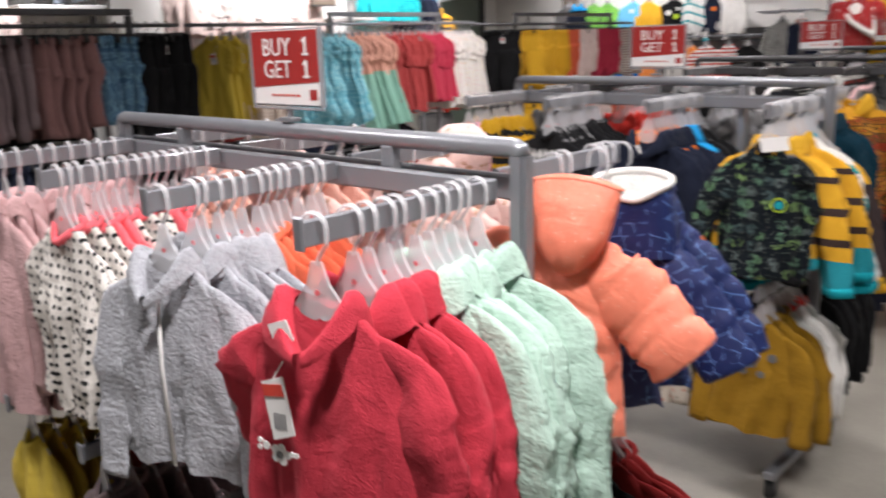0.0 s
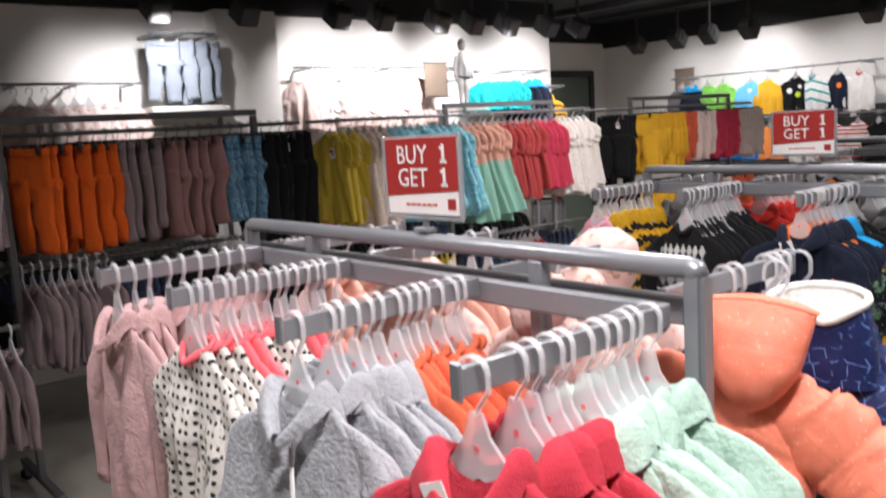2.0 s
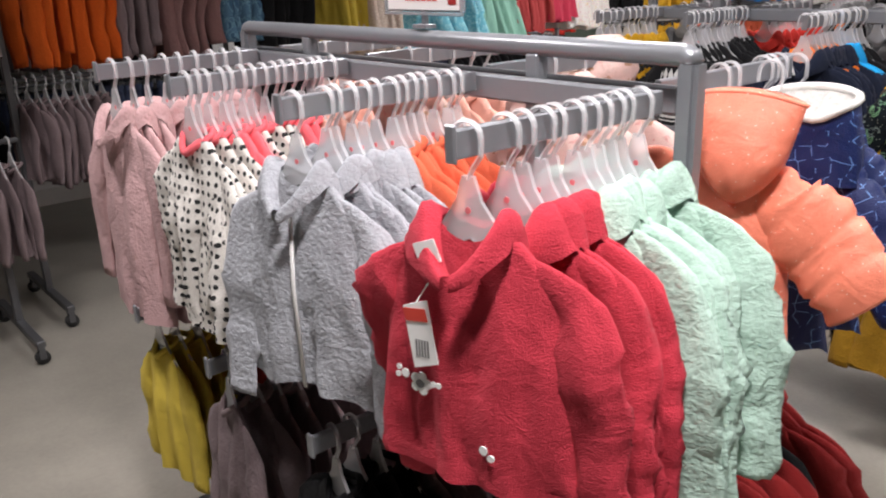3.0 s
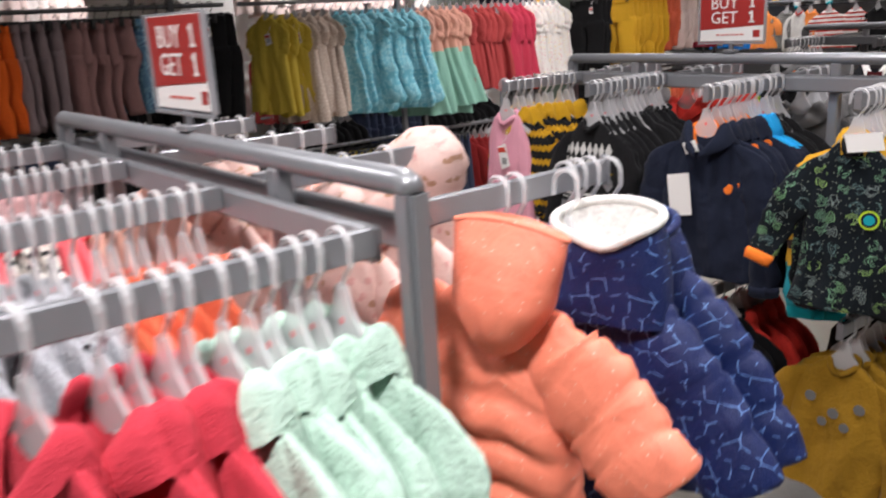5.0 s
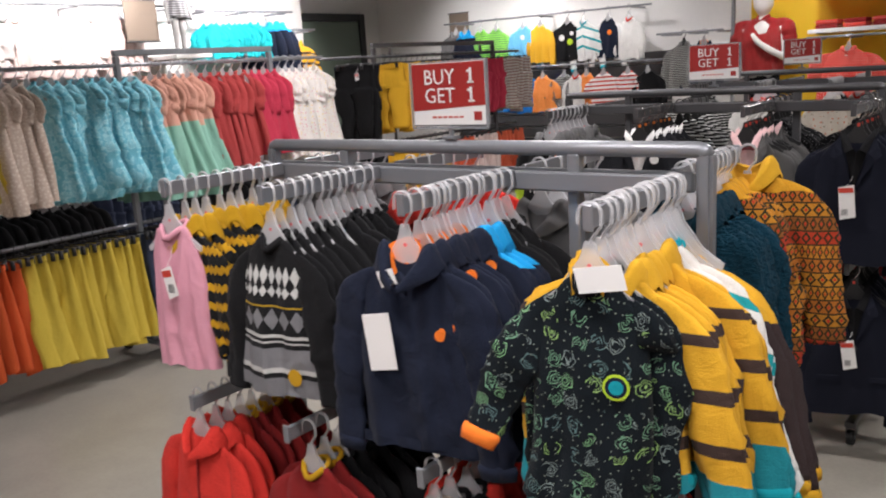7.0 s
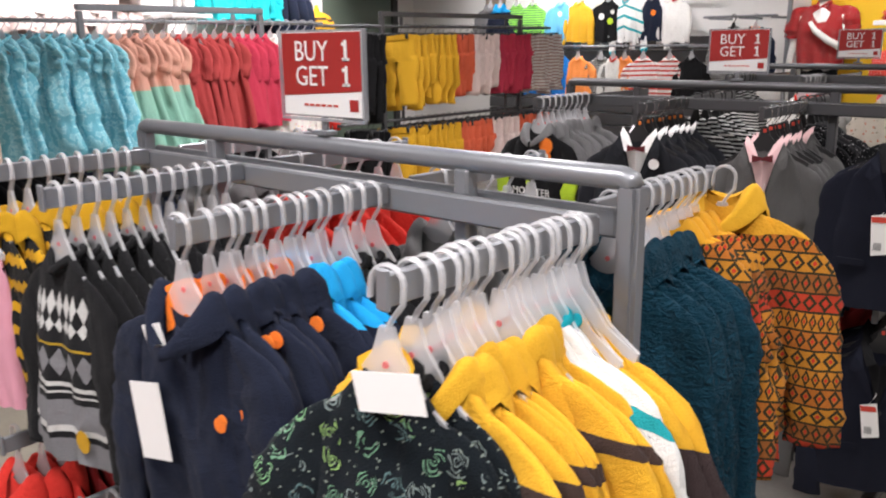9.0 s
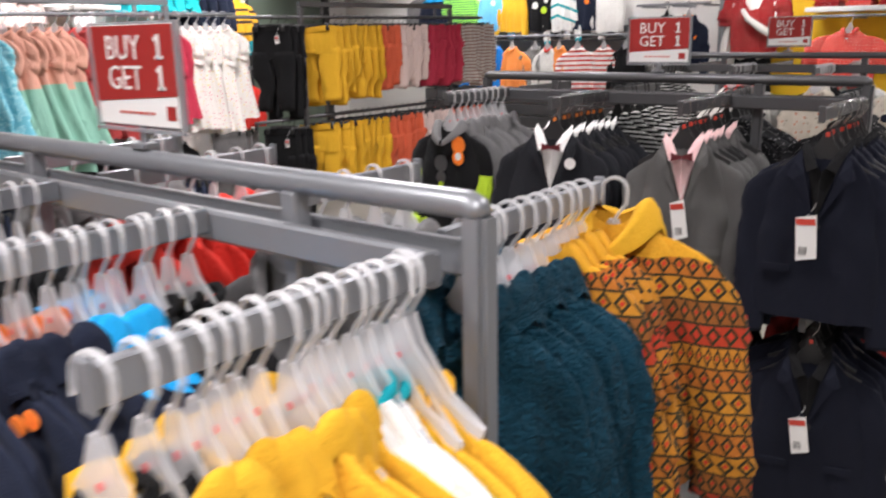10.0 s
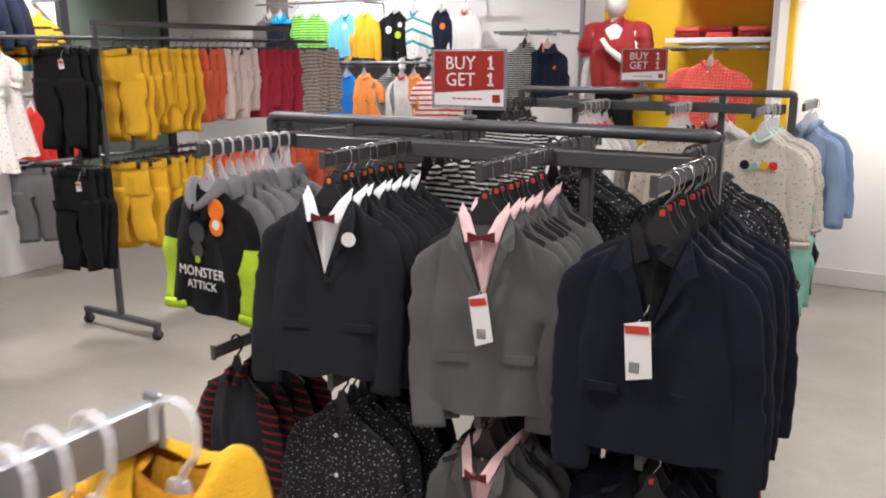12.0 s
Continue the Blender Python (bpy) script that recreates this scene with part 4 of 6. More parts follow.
def arm_rack(x0, x1, y, H, mat, front, back, low_z, low_front, low_back, label, reach=0.37):
    """A floor rack: round top rail on posts, paired flat beams on two levels, and straight flat arms to both sides."""
    root = tagged(new("clothes_rack"), label, "clothes rack", "display racks along the aisle")
    r = 0.0165
    rail = [(x0 + r, y, H - r - 0.012), (x0 + r + 0.004, y, H - r - 0.003), (x0 + r + 0.012, y, H - r), (x1 - r - 0.012, y, H - r), (x1 - r - 0.004, y, H - r - 0.003), (x1 - r, y, H - r - 0.012)]
    tube_obj("top_rail", rail, r, mat, root)
    for px in (x0 + r, x1 - r):
        part("end_post", boxes("end_post", [(px - 0.0165, px + 0.0165, y - 0.0165, y + 0.0165, 0.1, H - r - 0.004)], 0.007, 2), mat, root)
        part("foot", boxes("foot", [(px - 0.02, px + 0.02, y - 0.31, y + 0.31, 0.075, 0.105)], 0.005), mat, root)
        for s in (-1, 1):
            caster(root, px, y + s * 0.28)
    ln = x1 - x0
    for px in (x0 + 0.235 * ln, x1 - 0.235 * ln):
        part("mid_post", boxes("mid_post", [(px - 0.0145, px + 0.0145, y - 0.0145, y + 0.0145, low_z - 0.05, H - 2 * r + 0.006)], 0.004), mat, root)
    for z, fr, bk in ((H - 0.06, front, back), (low_z, low_front, low_back)):
        for s in (-1, 1):
            part("beam", boxes("beam", [(x0 + 0.012, x1 - 0.05, y + s * 0.028 - 0.009, y + s * 0.028 + 0.009, z - 0.046, z - 0.004)], 0.004), mat, root)
        for ax in fr:
            part("arm", boxes("arm", [(ax - 0.006, ax + 0.006, y - 0.052 - reach, y - 0.038, z - 0.034, z)], 0.002), mat, root)
            part("arm_cap", boxes("arm_cap", [(ax - 0.009, ax + 0.009, y - 0.054 - reach, y - 0.048 - reach, z - 0.038, z + 0.006)], 0.002), mat, root)
        for ax in bk:
            part("arm", boxes("arm", [(ax - 0.006, ax + 0.006, y + 0.038, y + 0.052 + reach, z - 0.034, z)], 0.002), mat, root)
            part("arm_cap", boxes("arm_cap", [(ax - 0.009, ax + 0.009, y + 0.048 + reach, y + 0.054 + reach, z - 0.038, z + 0.006)], 0.002), mat, root)
    return root


def bar_rack(x, y0, y1, H, mat, bars, label, rail=None):
    """A two-tier rail rack running along y: end posts on castered feet, a top rail and hanging bars (y0, y1, z)."""
    root = tagged(new("rail_rack"), label, "clothes rack", "rail racks beside the wall")
    a, b = rail or (y0, y1)
    part("top_rail", boxes("top_rail", [(x - 0.016, x + 0.016, a, b, H - 0.032, H)], 0.004, 2), mat, root)
    for py in (a + 0.016, b - 0.016):
        part("end_post", boxes("end_post", [(x - 0.016, x + 0.016, py - 0.016, py + 0.016, 0.1, H - 0.034)], 0.004), mat, root)
        part("foot", boxes("foot", [(x - 0.32, x + 0.32, py - 0.018, py + 0.018, 0.075, 0.105)], 0.004), mat, root)
        for s in (-1, 1):
            caster(root, x + s * 0.3, py)
    for c0, c1, z in bars:
        tube_obj("hanging_bar", [(x, c0, z - 0.011), (x, c1, z - 0.011)], 0.011, mat, root, 10)
        for py in (a + 0.2, b - 0.2):
            part("bracket", boxes("bracket", [(x - 0.005, x + 0.005, py - 0.012, py + 0.012, z - 0.004, min(H - 0.034, z + 0.25))], 0.001), mat, root)
    return root


LOW = 0.755
arms_a = [-0.02, -0.40, -0.79, -1.17]
arms_b = [-0.15, -0.54, -0.94, -1.30]
arms_c = [-0.19, -0.57, -1.00, -1.42]
arms_d = [-0.40, -0.75, -1.15, -1.55]
arm_rack(-1.30, 0.02, 0.0, 1.372, M_STEEL, arms_a, [-0.08, -0.45, -0.83, -1.2], LOW, arms_a, [-0.08, -0.45, -0.83, -1.2], "grey steel four-arm rack full of baby girls' jackets")
arm_rack(-1.39, -0.10, 1.80, 1.372, M_STEEL, arms_b, [-0.2, -0.56, -0.95, -1.30], LOW, arms_b, [-0.2, -0.56, -0.95, -1.30], "grey steel four-arm rack full of baby boys' tops")
arm_rack(-1.56, -0.16, 3.81, 1.385, M_DARK, arms_c, [-0.26, -0.62, -1.02, -1.42], LOW, arms_c, [-0.26, -0.62, -1.02, -1.42], "dark grey steel rack full of boys' suit jackets")
arm_rack(-1.66, -0.30, 5.80, 1.395, M_DARK, arms_d, [-0.28, -0.7, -1.1, -1.5], LOW, arms_d, [-0.28, -0.7, -1.1, -1.5], "dark grey steel rack of printed tops near the wall")
bar_rack(-3.36, -0.12, 1.14, 1.73, M_DARK, [(-0.08, 1.40, 1.66), (-0.2, 1.4, 1.08)], "dark steel two-tier rail rack of trousers")
bar_rack(-3.05, -1.9, -0.30, 1.73, M_DARK, [(-2.0, -0.18, 1.68), (-1.9, -0.18, 0.88)], "dark steel two-tier rail rack of long pale garments")
bar_rack(-3.72, 1.95, 4.1, 1.74, M_STEEL, [(1.66, 4.30, 1.67), (1.55, 4.2, 0.80)], "grey steel two-tier rail rack of dresses", (2.75, 3.85))
bar_rack(-3.67, 4.75, 6.6, 1.74, M_DARK, [(4.2, 6.7, 1.655), (4.35, 6.6, 1.03)], "dark steel two-tier rail rack of bright trousers", (4.75, 6.3))


# ---- cloths ----
F = fabric
crimson = F("crimson_jersey", (0.49, 0.040, 0.062))
mint = F("mint_fleece", (0.44, 0.60, 0.51), weave=120, fuzz=0.3, pile=0.8)
greyfl = F("pale_grey_fleece", (0.40, 0.41, 0.44), weave=140, fuzz=0.25, pile=1.0)
coral = F("coral_cord", (0.72, 0.14, 0.07))
polka = F("cream_black_dots", (0.75, 0.71, 0.66), "dots", [(0.03, 0.03, 0.03)], 52, 0.25)
pinkfl = F("dusty_pink_plush", (0.52, 0.33, 0.33), weave=160, fuzz=0.25)
hotcoral = F("neon_coral_knit", (0.95, 0.17, 0.20))
orange_p = F("orange_padded_nylon", (0.95, 0.265, 0.165), "flecks", [(1.0, 0.66, 0.52)], 46, 0.045, rough=0.36, weave=600, fuzz=0.05, crease=0.35)
navystar = F("navy_nylon_pale_stars", (0.0035, 0.014, 0.092), "lines", [(0.15, 0.29, 0.64)], 42, 0.024, rough=0.5, crease=0.3)
whitefl = F("white_fleece_lining", (0.74, 0.73, 0.70), weave=130, fuzz=0.25)
palepink = F("pale_pink_print_nylon", (0.72, 0.50, 0.45), "floral", [(0.45, 0.25, 0.16), (0.65, 0.35, 0.32)], 34, 0.22, rough=0.6)
peach = F("peach_jersey", (0.75, 0.42, 0.34))
mustard = F("mustard_jersey", (0.52, 0.29, 0.015))
yellow = F("golden_yellow_jersey", (0.72, 0.40, 0.03))
yblk = F("mustard_black_wavy_stripes", (0.012, 0.012, 0.012), "stripes", [(0.55, 0.30, 0.015)], 22, 0.40, zig=0.009)
pinkdr = F("rose_pink_jersey", (0.68, 0.32, 0.40))
W_KNIT, K_KNIT, G_KNIT = (0.55, 0.55, 0.53), (0.012, 0.012, 0.013), (0.20, 0.20, 0.21)
fair = F("black_white_knit_bands", K_KNIT, "blocks", [(0.262, (0.40, 0.26, 0.02)), (0.268, K_KNIT), (0.33, W_KNIT), (0.336, K_KNIT), (0.345, W_KNIT), (0.351, K_KNIT), (0.36, G_KNIT), (0.41, W_KNIT), (0.418, K_KNIT), (0.43, G_KNIT)], dia=[(0.20, 0.024, 0.011, W_KNIT), (0.235, 0.014, 0.011, W_KNIT), (0.298, 0.026, 0.018, G_KNIT)])
bwstripe = F("black_white_fine_stripes", (0.014, 0.014, 0.014), "stripes", [(0.58, 0.58, 0.56)], 62, 0.40)
navy = F("navy_sweat_jersey", (0.012, 0.016, 0.032))
black = F("black_jersey", (0.009, 0.009, 0.010))
brightbl = F("bright_blue_jersey", (0.015, 0.34, 0.72))
vivor = F("vivid_orange_jersey", (0.92, 0.22, 0.03))
space = F("black_green_space_print", (0.006, 0.009, 0.012), "doodle", [(0.20, 0.40, 0.20), (0.20, 0.25, 0.24), (0.28, 0.46, 0.15), (0.10, 0.17, 0.17), (0.16, 0.32, 0.20)], 26)
Y_COL, B_COL = (0.72, 0.39, 0.03), (0.055, 0.035, 0.03)
ybr = F("yellow_brown_block", Y_COL, "blocks", [(0.205, B_COL), (0.225, Y_COL), (0.295, B_COL), (0.32, Y_COL), (0.385, B_COL), (0.41, Y_COL), (0.452, (0.02, 0.25, 0.30))])
W_COL, T_COL = (0.76, 0.76, 0.74), (0.02, 0.33, 0.36)
tealst = F("white_teal_block", W_COL, "blocks", [(0.15, T_COL), (0.168, W_COL), (0.235, T_COL), (0.26, W_COL), (0.33, T_COL), (0.355, W_COL)], zig=-0.35)
tealrib = F("dark_teal_plush", (0.006, 0.042, 0.070), weave=70, fuzz=0.5, crease=0.9, pile=6.0)
teal = F("teal_jersey", (0.01, 0.32, 0.38))
lime = F("neon_lime_jersey", (0.46, 0.66, 0.04))
aztec = F("orange_aztec_knit", (0.50, 0.17, 0.018), "aztec", [(0.52, 0.22, 0.025), (0.45, 0.05, 0.022), (0.46, 0.15, 0.025), (0.28, 0.10, 0.025), (0.50, 0.20, 0.025)], 31, weave=220)
redfl = F("scarlet_fleece", (0.62, 0.04, 0.03), weave=150, fuzz=0.2)
darkred = F("dark_red_jersey", (0.24, 0.018, 0.018))
cream = F("cream_print_jersey", (0.50, 0.45, 0.38), "floral", [(0.25, 0.22, 0.18), (0.45, 0.1, 0.05)], 30, 0.16)
lion = F("mustard_plush", (0.27, 0.145, 0.012), weave=150, fuzz=0.2)
charc = F("charcoal_suiting", (0.020, 0.021, 0.026), weave=700, crease=0.2)
greys = F("mid_grey_suiting", (0.115, 0.113, 0.112), weave=700, crease=0.2)
navys = F("dark_navy_suiting", (0.0095, 0.011, 0.020), weave=700, crease=0.2)
whitesh = F("white_shirt_cotton", (0.80, 0.79, 0.78), crease=0.2)
pinksh = F("pink_shirt_cotton", (0.75, 0.50, 0.50), crease=0.2)
maroon = F("maroon_satin", (0.12, 0.01, 0.015), rough=0.5)
greymar = F("grey_marl_jersey", (0.17, 0.168, 0.17))
bflor = F("black_white_flower_print", (0.02, 0.02, 0.022), "floral", [(0.4, 0.4, 0.4), (0.2, 0.2, 0.2)], 70, 0.16)
plaid = F("red_black_check", (0.16, 0.014, 0.014), "stripes", [(0.012, 0.012, 0.012)], 38, 0.68)
cyancamo = F("aqua_tiered_cotton", (0.26, 0.60, 0.70), "camo", [(0.38, 0.70, 0.78), (0.18, 0.52, 0.64)], 30)
turq = F("turquoise_jersey", (0.02, 0.48, 0.52))
lace = F("beige_lace", (0.62, 0.50, 0.42), "floral", [(0.75, 0.66, 0.58)], 60, 0.3)
peachlace = F("peach_lace", (0.64, 0.32, 0.24), "floral", [(0.74, 0.46, 0.36)], 50, 0.3)
minttul = F("mint_tulle", (0.24, 0.48, 0.38))
brick = F("brick_red_cotton", (0.42, 0.06, 0.06))
hotpink = F("raspberry_cotton", (0.52, 0.045, 0.085))
whiteflo = F("white_flower_cotton", (0.78, 0.74, 0.70), "floral", [(0.7, 0.3, 0.35), (0.8, 0.6, 0.2)], 36, 0.16)
palewh = F("pale_pink_cotton", (0.80, 0.64, 0.60))
mauve = F("mauve_velour", (0.24, 0.13, 0.125), weave=160)
greymauve = F("grey_mauve_velour", (0.20, 0.15, 0.155), weave=160)
rust = F("orange_velour", (0.58, 0.095, 0.012), weave=160)
bluecamo = F("blue_camouflage", (0.10, 0.20, 0.30), "camo", [(0.16, 0.30, 0.40), (0.06, 0.13, 0.22)], 26)
darkden = F("dark_denim", (0.035, 0.045, 0.08))
denim = F("pale_blue_denim", (0.26, 0.36, 0.52))
limestr = F("lime_navy_stripes", (0.30, 0.75, 0.10), "stripes", [(0.03, 0.08, 0.10)], 45, 0.35)
sky = F("sky_blue_jersey", (0.16, 0.50, 0.78))
redpol = F("red_white_small_dots", (0.34, 0.02, 0.022), "dots", [(0.62, 0.5, 0.46)], 70, 0.12)
coralpol = F("coral_white_small_dots", (0.78, 0.10, 0.08), "dots", [(0.85, 0.7, 0.65)], 48, 0.14)
olive = F("olive_yellow_cotton", (0.60, 0.45, 0.065))
redstr = F("red_white_stripes", (0.75, 0.72, 0.70), "stripes", [(0.55, 0.04, 0.03)], 26, 0.4)
beigeprint = F("oatmeal_print_jersey", (0.55, 0.50, 0.43), "floral", [(0.2, 0.2, 0.2), (0.4, 0.2, 0.1)], 34, 0.12)

K = "top"
def T(name, label, category, mat, **kw):
    return dict(kind=kw.pop("kind", K), name=name, label=label, category=category, mat=mat, **kw)


PR1, PR2 = M_PAPER, M_INK
hoodie_red = T("hoodie", "crimson baby hoodie with small white prints", "hoodie", crimson, len=0.33, collar="hood", cuff=crimson, band=crimson, w=0.168, sleeve=0.28, print_bits=[(-0.062 + 0.010 * math.cos(k * 1.2566), 0.205 + 0.010 * math.sin(k * 1.2566), 0.0065, PR1) for k in range(5)] + [(-0.062, 0.205, 0.006, PR2), (-0.085, 0.196, 0.006, PR1), (-0.095, 0.190, 0.004, PR1), (-0.097, 0.200, 0.004, PR1), (-0.040, 0.20, 0.004, PR1), (-0.032, 0.20, 0.004, PR1), (0.03, 0.27, 0.006, PR1), (0.04, 0.278, 0.005, PR1)], near=True)
jacket_mint = T("fleece_jacket", "mint green fluffy fleece baby jacket", "jacket", mint, len=0.34, collar="hood", w=0.172, sleeve=0.30, depth=0.032, r0=0.055, r1=0.042, near=True)
hoodie_grey = T("hoodie", "pale grey zip-up baby hoodie", "hoodie", greyfl, len=0.34, collar="hood", w=0.168, sleeve=0.29, open_front=M_PAPER, depth=0.028, near=True)
jacket_coral = T("cardigan", "coral orange baby cardigan", "cardigan", coral, len=0.30, w=0.15, sleeve=0.26)
dress_polka = T("dress", "cream baby dress with black polka dots", "dress", polka, len=0.36, w=0.15, hem=0.175, sleeve=0.24, fold=0.02, neck_mat=hotcoral, near=True)
cardi_neon = T("cardigan", "neon coral knitted baby cardigan", "cardigan", hotcoral, len=0.24, w=0.14, sleeve=0.20)
plush_pink = T("romper", "dusty pink plush baby romper", "romper", pinkfl, len=0.46, w=0.155, sleeve=0.30, collar="hood")
puffer_orange = T("puffer_jacket", "bright orange padded jacket with a hanging hood", "jacket", orange_p, len=0.36, w=0.13, hem=0.15, sleeve=0.205, depth=0.05, ribs=6, puff=5, collar="pillow", r0=0.074, r1=0.07, out=60, out_l=18, hw=0.084, hh=0.155, hd=0.05, hy=-0.032, hx=0.045, hz=0.0, hanger=None, variants=1, near=True, slope=0.04, fold=0.003, pleats=2)
puffer_navy = T("puffer_jacket", "navy star-print padded jacket with white fleece hood lining", "jacket", navystar, len=0.36, w=0.13, hem=0.145, sleeve=0.26, depth=0.045, ribs=4, puff=5, collar="bowl", r0=0.066, r1=0.056, out=44, out_l=20, lining=whitefl, hw=0.073, hd=0.058, hy=-0.005, hx=0.066, hz=-0.024, near=True, slope=0.045, fold=0.005, pleats=4)
puffer_navy_back = dict(puffer_navy, hz=-0.06, hx=0.03, label="navy star-print padded jacket behind another one", lining=navystar, variants=1)
puffer_pink = T("puffer_jacket", "pale pink printed padded jacket with a hood", "jacket", palepink, len=0.34, w=0.145, sleeve=0.28, depth=0.05, ribs=5, puff=5, collar="pillow", r0=0.06, r1=0.045, out=18, hw=0.08, hh=0.14, hy=-0.03, dome=True, hd=0.05, hz=-0.01)
tee_peach = T("romper", "peach jersey baby romper", "romper", peach, len=0.34, w=0.12, sleeve=0.18)
dress_pink = T("dress", "rose pink sleeveless baby dress with a swing tag", "dress", pinkdr, len=0.36, w=0.085, hem=0.10, sleeve=0, neck=0.5, collar="roll", tags=[(0.01, 0.10, 0.034, 0.075)], near=True)
jumper_bee = T("jumper", "mustard and black striped baby jumper", "jumper", yblk, len=0.33, w=0.13, sleeve=0.26, collar="hood", hood_mat=mustard, cuff=black, band=black, near=True)
jumper_fair = T("jumper", "black and white patterned knitted jumper", "jumper", fair, len=0.36, w=0.13, sleeve=0.27, sleeve_mat=black, print_bits=[(-0.05, 0.30, 0.02, mustard), (0.06, 0.31, 0.02, mustard)], near=True)
hoodie_navy = T("hoodie", "navy hoodie with an orange lined hood", "hoodie", navy, len=0.40, w=0.155, sleeve=0.31, collar="hood", lining=vivor, cuff=navy, band=navy, print_bits=[(0.075, 0.15, 0.011, vivor), (0.08, 0.142, 0.008, vivor)], near=True)
hoodie_navor = T("hoodie", "navy hoodie with orange shoulder flashes", "hoodie", navy, len=0.38, w=0.15, sleeve=0.3, collar="hood", lining=vivor, print_bits=[(0.09, 0.05, 0.012, vivor), (0.10, 0.16, 0.013, vivor)], near=True)
hoodie_blue = T("hoodie", "navy top with a bright blue hood and shoulders", "hoodie", F("blue_yoke_navy", (0.015, 0.34, 0.72), "blocks", [(0.172, (0.012, 0.016, 0.032))]), len=0.36, w=0.15, sleeve=0.3, collar="hood", hood_mat=brightbl)
top_space = T("jumper", "black long-sleeved top with green space print", "jumper", space, len=0.40, w=0.12, hem=0.108, sleeve=0.29, neck_mat=black, r0=0.045, out=5, cuff=black, band=black, print_bits=[(0.05, 0.17, 0.022, lime), (0.05, 0.17, 0.0178, navy), (0.05, 0.17, 0.012, teal)], near=True, lift=0.016)
hoodie_yb = T("hoodie", "yellow and brown colour-block hoodie with teal cuffs", "hoodie", ybr, len=0.36, w=0.15, sleeve=0.33, collar="hood", hood_mat=yellow, cuff=teal, band=teal, near=True, out=20, out_l=3, top=0.12)
tee_teal = T("jumper", "white long-sleeved top with teal stripes", "jumper", tealst, len=0.36, w=0.15, sleeve=0.34, neck_mat=teal, cuff=teal, near=True, out=20, out_l=3, top=0.12)
top_yb2 = T("jumper", "dark brown top with a yellow yoke", "jumper", F("yellow_yoke_brown", (0.72, 0.39, 0.03), "blocks", [(0.255, (0.045, 0.03, 0.03))]), len=0.37, w=0.15, sleeve=0.34, cuff=yellow, out=23, out_l=3, top=0.14)
plush_teal = T("jacket", "dark teal plush jacket with lime cuffs", "jacket", tealrib, len=0.38, w=0.14, sleeve=0.33, collar="hood", cuff=lime, depth=0.036, out=11, top=0.10, near=True)
jumper_aztec = T("jumper", "orange aztec-patterned knitted jumper with yellow yoke", "jumper", aztec, len=0.40, w=0.115, sleeve=0.32, collar="none", depth=0.036, r0=0.050, r1=0.044, out=13, top=0.068, near=True)
fleece_red = T("fleece_jacket", "scarlet red fleece jacket", "jacket", redfl, len=0.34, w=0.16, sleeve=0.28, collar="hood", open_front=darkred)
tee_darkred = T("jumper", "dark red jumper with mustard ruffled neck", "jumper", darkred, len=0.34, w=0.14, sleeve=0.26, neck_mat=mustard)
tee_cream = T("t_shirt", "cream printed long-sleeved top", "t-shirt", cream, len=0.36, w=0.14, sleeve=0.25)
tee_lion = T("jumper", "mustard animal-face jumper with dark ears and nose", "jumper", lion, len=0.36, w=0.155, sleeve=0.28, print_bits=[(-0.06, 0.10, 0.014, M_INK), (0.06, 0.10, 0.014, M_INK), (0.0, 0.13, 0.014, M_INK), (-0.025, 0.16, 0.012, M_INK), (0.03, 0.16, 0.012, M_INK)])
tee_white = T("t_shirt", "white long-sleeved top with red collar", "t-shirt", whitefl, len=0.36, w=0.14, sleeve=0.26, neck_mat=redfl)
tee_black = T("t_shirt", "plain black long-sleeved top", "t-shirt", black, len=0.38, w=0.15, sleeve=0.28)
tee_maroon = T("t_shirt", "dark maroon jersey top", "t-shirt", darkred, len=0.38, w=0.15, sleeve=0.30)
tee_mustard = T("t_shirt", "olive yellow jersey top", "t-shirt", olive, len=0.34, w=0.12, sleeve=0.24)
tee_mauve = T("t_shirt", "grey mauve velour top", "t-shirt", greymauve, len=0.36, w=0.13, sleeve=0.26)
tee_monster = T("t_shirt", "black monster-print T-shirt with lime sleeves", "t-shirt", black, len=0.36, w=0.165, hem=0.175, sleeve=0.24, sleeve_mat=F("black_lime_sleeve", (0.009, 0.009, 0.010), "blocks", [(0.275, (0.46, 0.66, 0.04))]), r0=0.042, r1=0.046, out=9, squash=0.25, collar="hood", hood_mat=greymar, cuff=lime, variants=1, words=[("MONSTER", 0.25, 0.040), ("ATTICK", 0.285, 0.034)], print_bits=[(-0.02, 0.13, 0.03, M_DARK), (-0.02, 0.18, 0.022, M_DARK), (-0.02, 0.205, 0.01, lime), (0.06, 0.06, 0.03, vivor), (0.06, 0.105, 0.026, vivor), (0.06, 0.10, 0.014, M_PAPER)])
tee_greymarl = T("t_shirt", "grey marl hooded top with white sleeve stripes", "t-shirt", greymar, len=0.34, w=0.16, sleeve=0.26, collar="hood")
suit_char = T("blazer", "charcoal suit jacket over a white shirt with bow tie", "blazer", charc, len=0.45, w=0.17, hem=0.185, sleeve=0.36, collar="lapel", shirt=whitesh, bow=maroon, badge=M_PAPER, r0=0.043, r1=0.04, out=6, depth=0.036, hanger="suit_orange", fold=0.005, slope=0.1, near=True, pleats=4, slack=0.25, neck=0.42)
suit_grey = T("blazer", "grey suit jacket over a pink shirt with bow tie", "blazer", greys, len=0.45, w=0.155, hem=0.17, sleeve=0.36, collar="lapel", shirt=pinksh, bow=maroon, r0=0.043, r1=0.04, out=6, depth=0.036, hanger="suit_red", fold=0.005, slope=0.1, near=True, pleats=4, slack=0.25, neck=0.42)
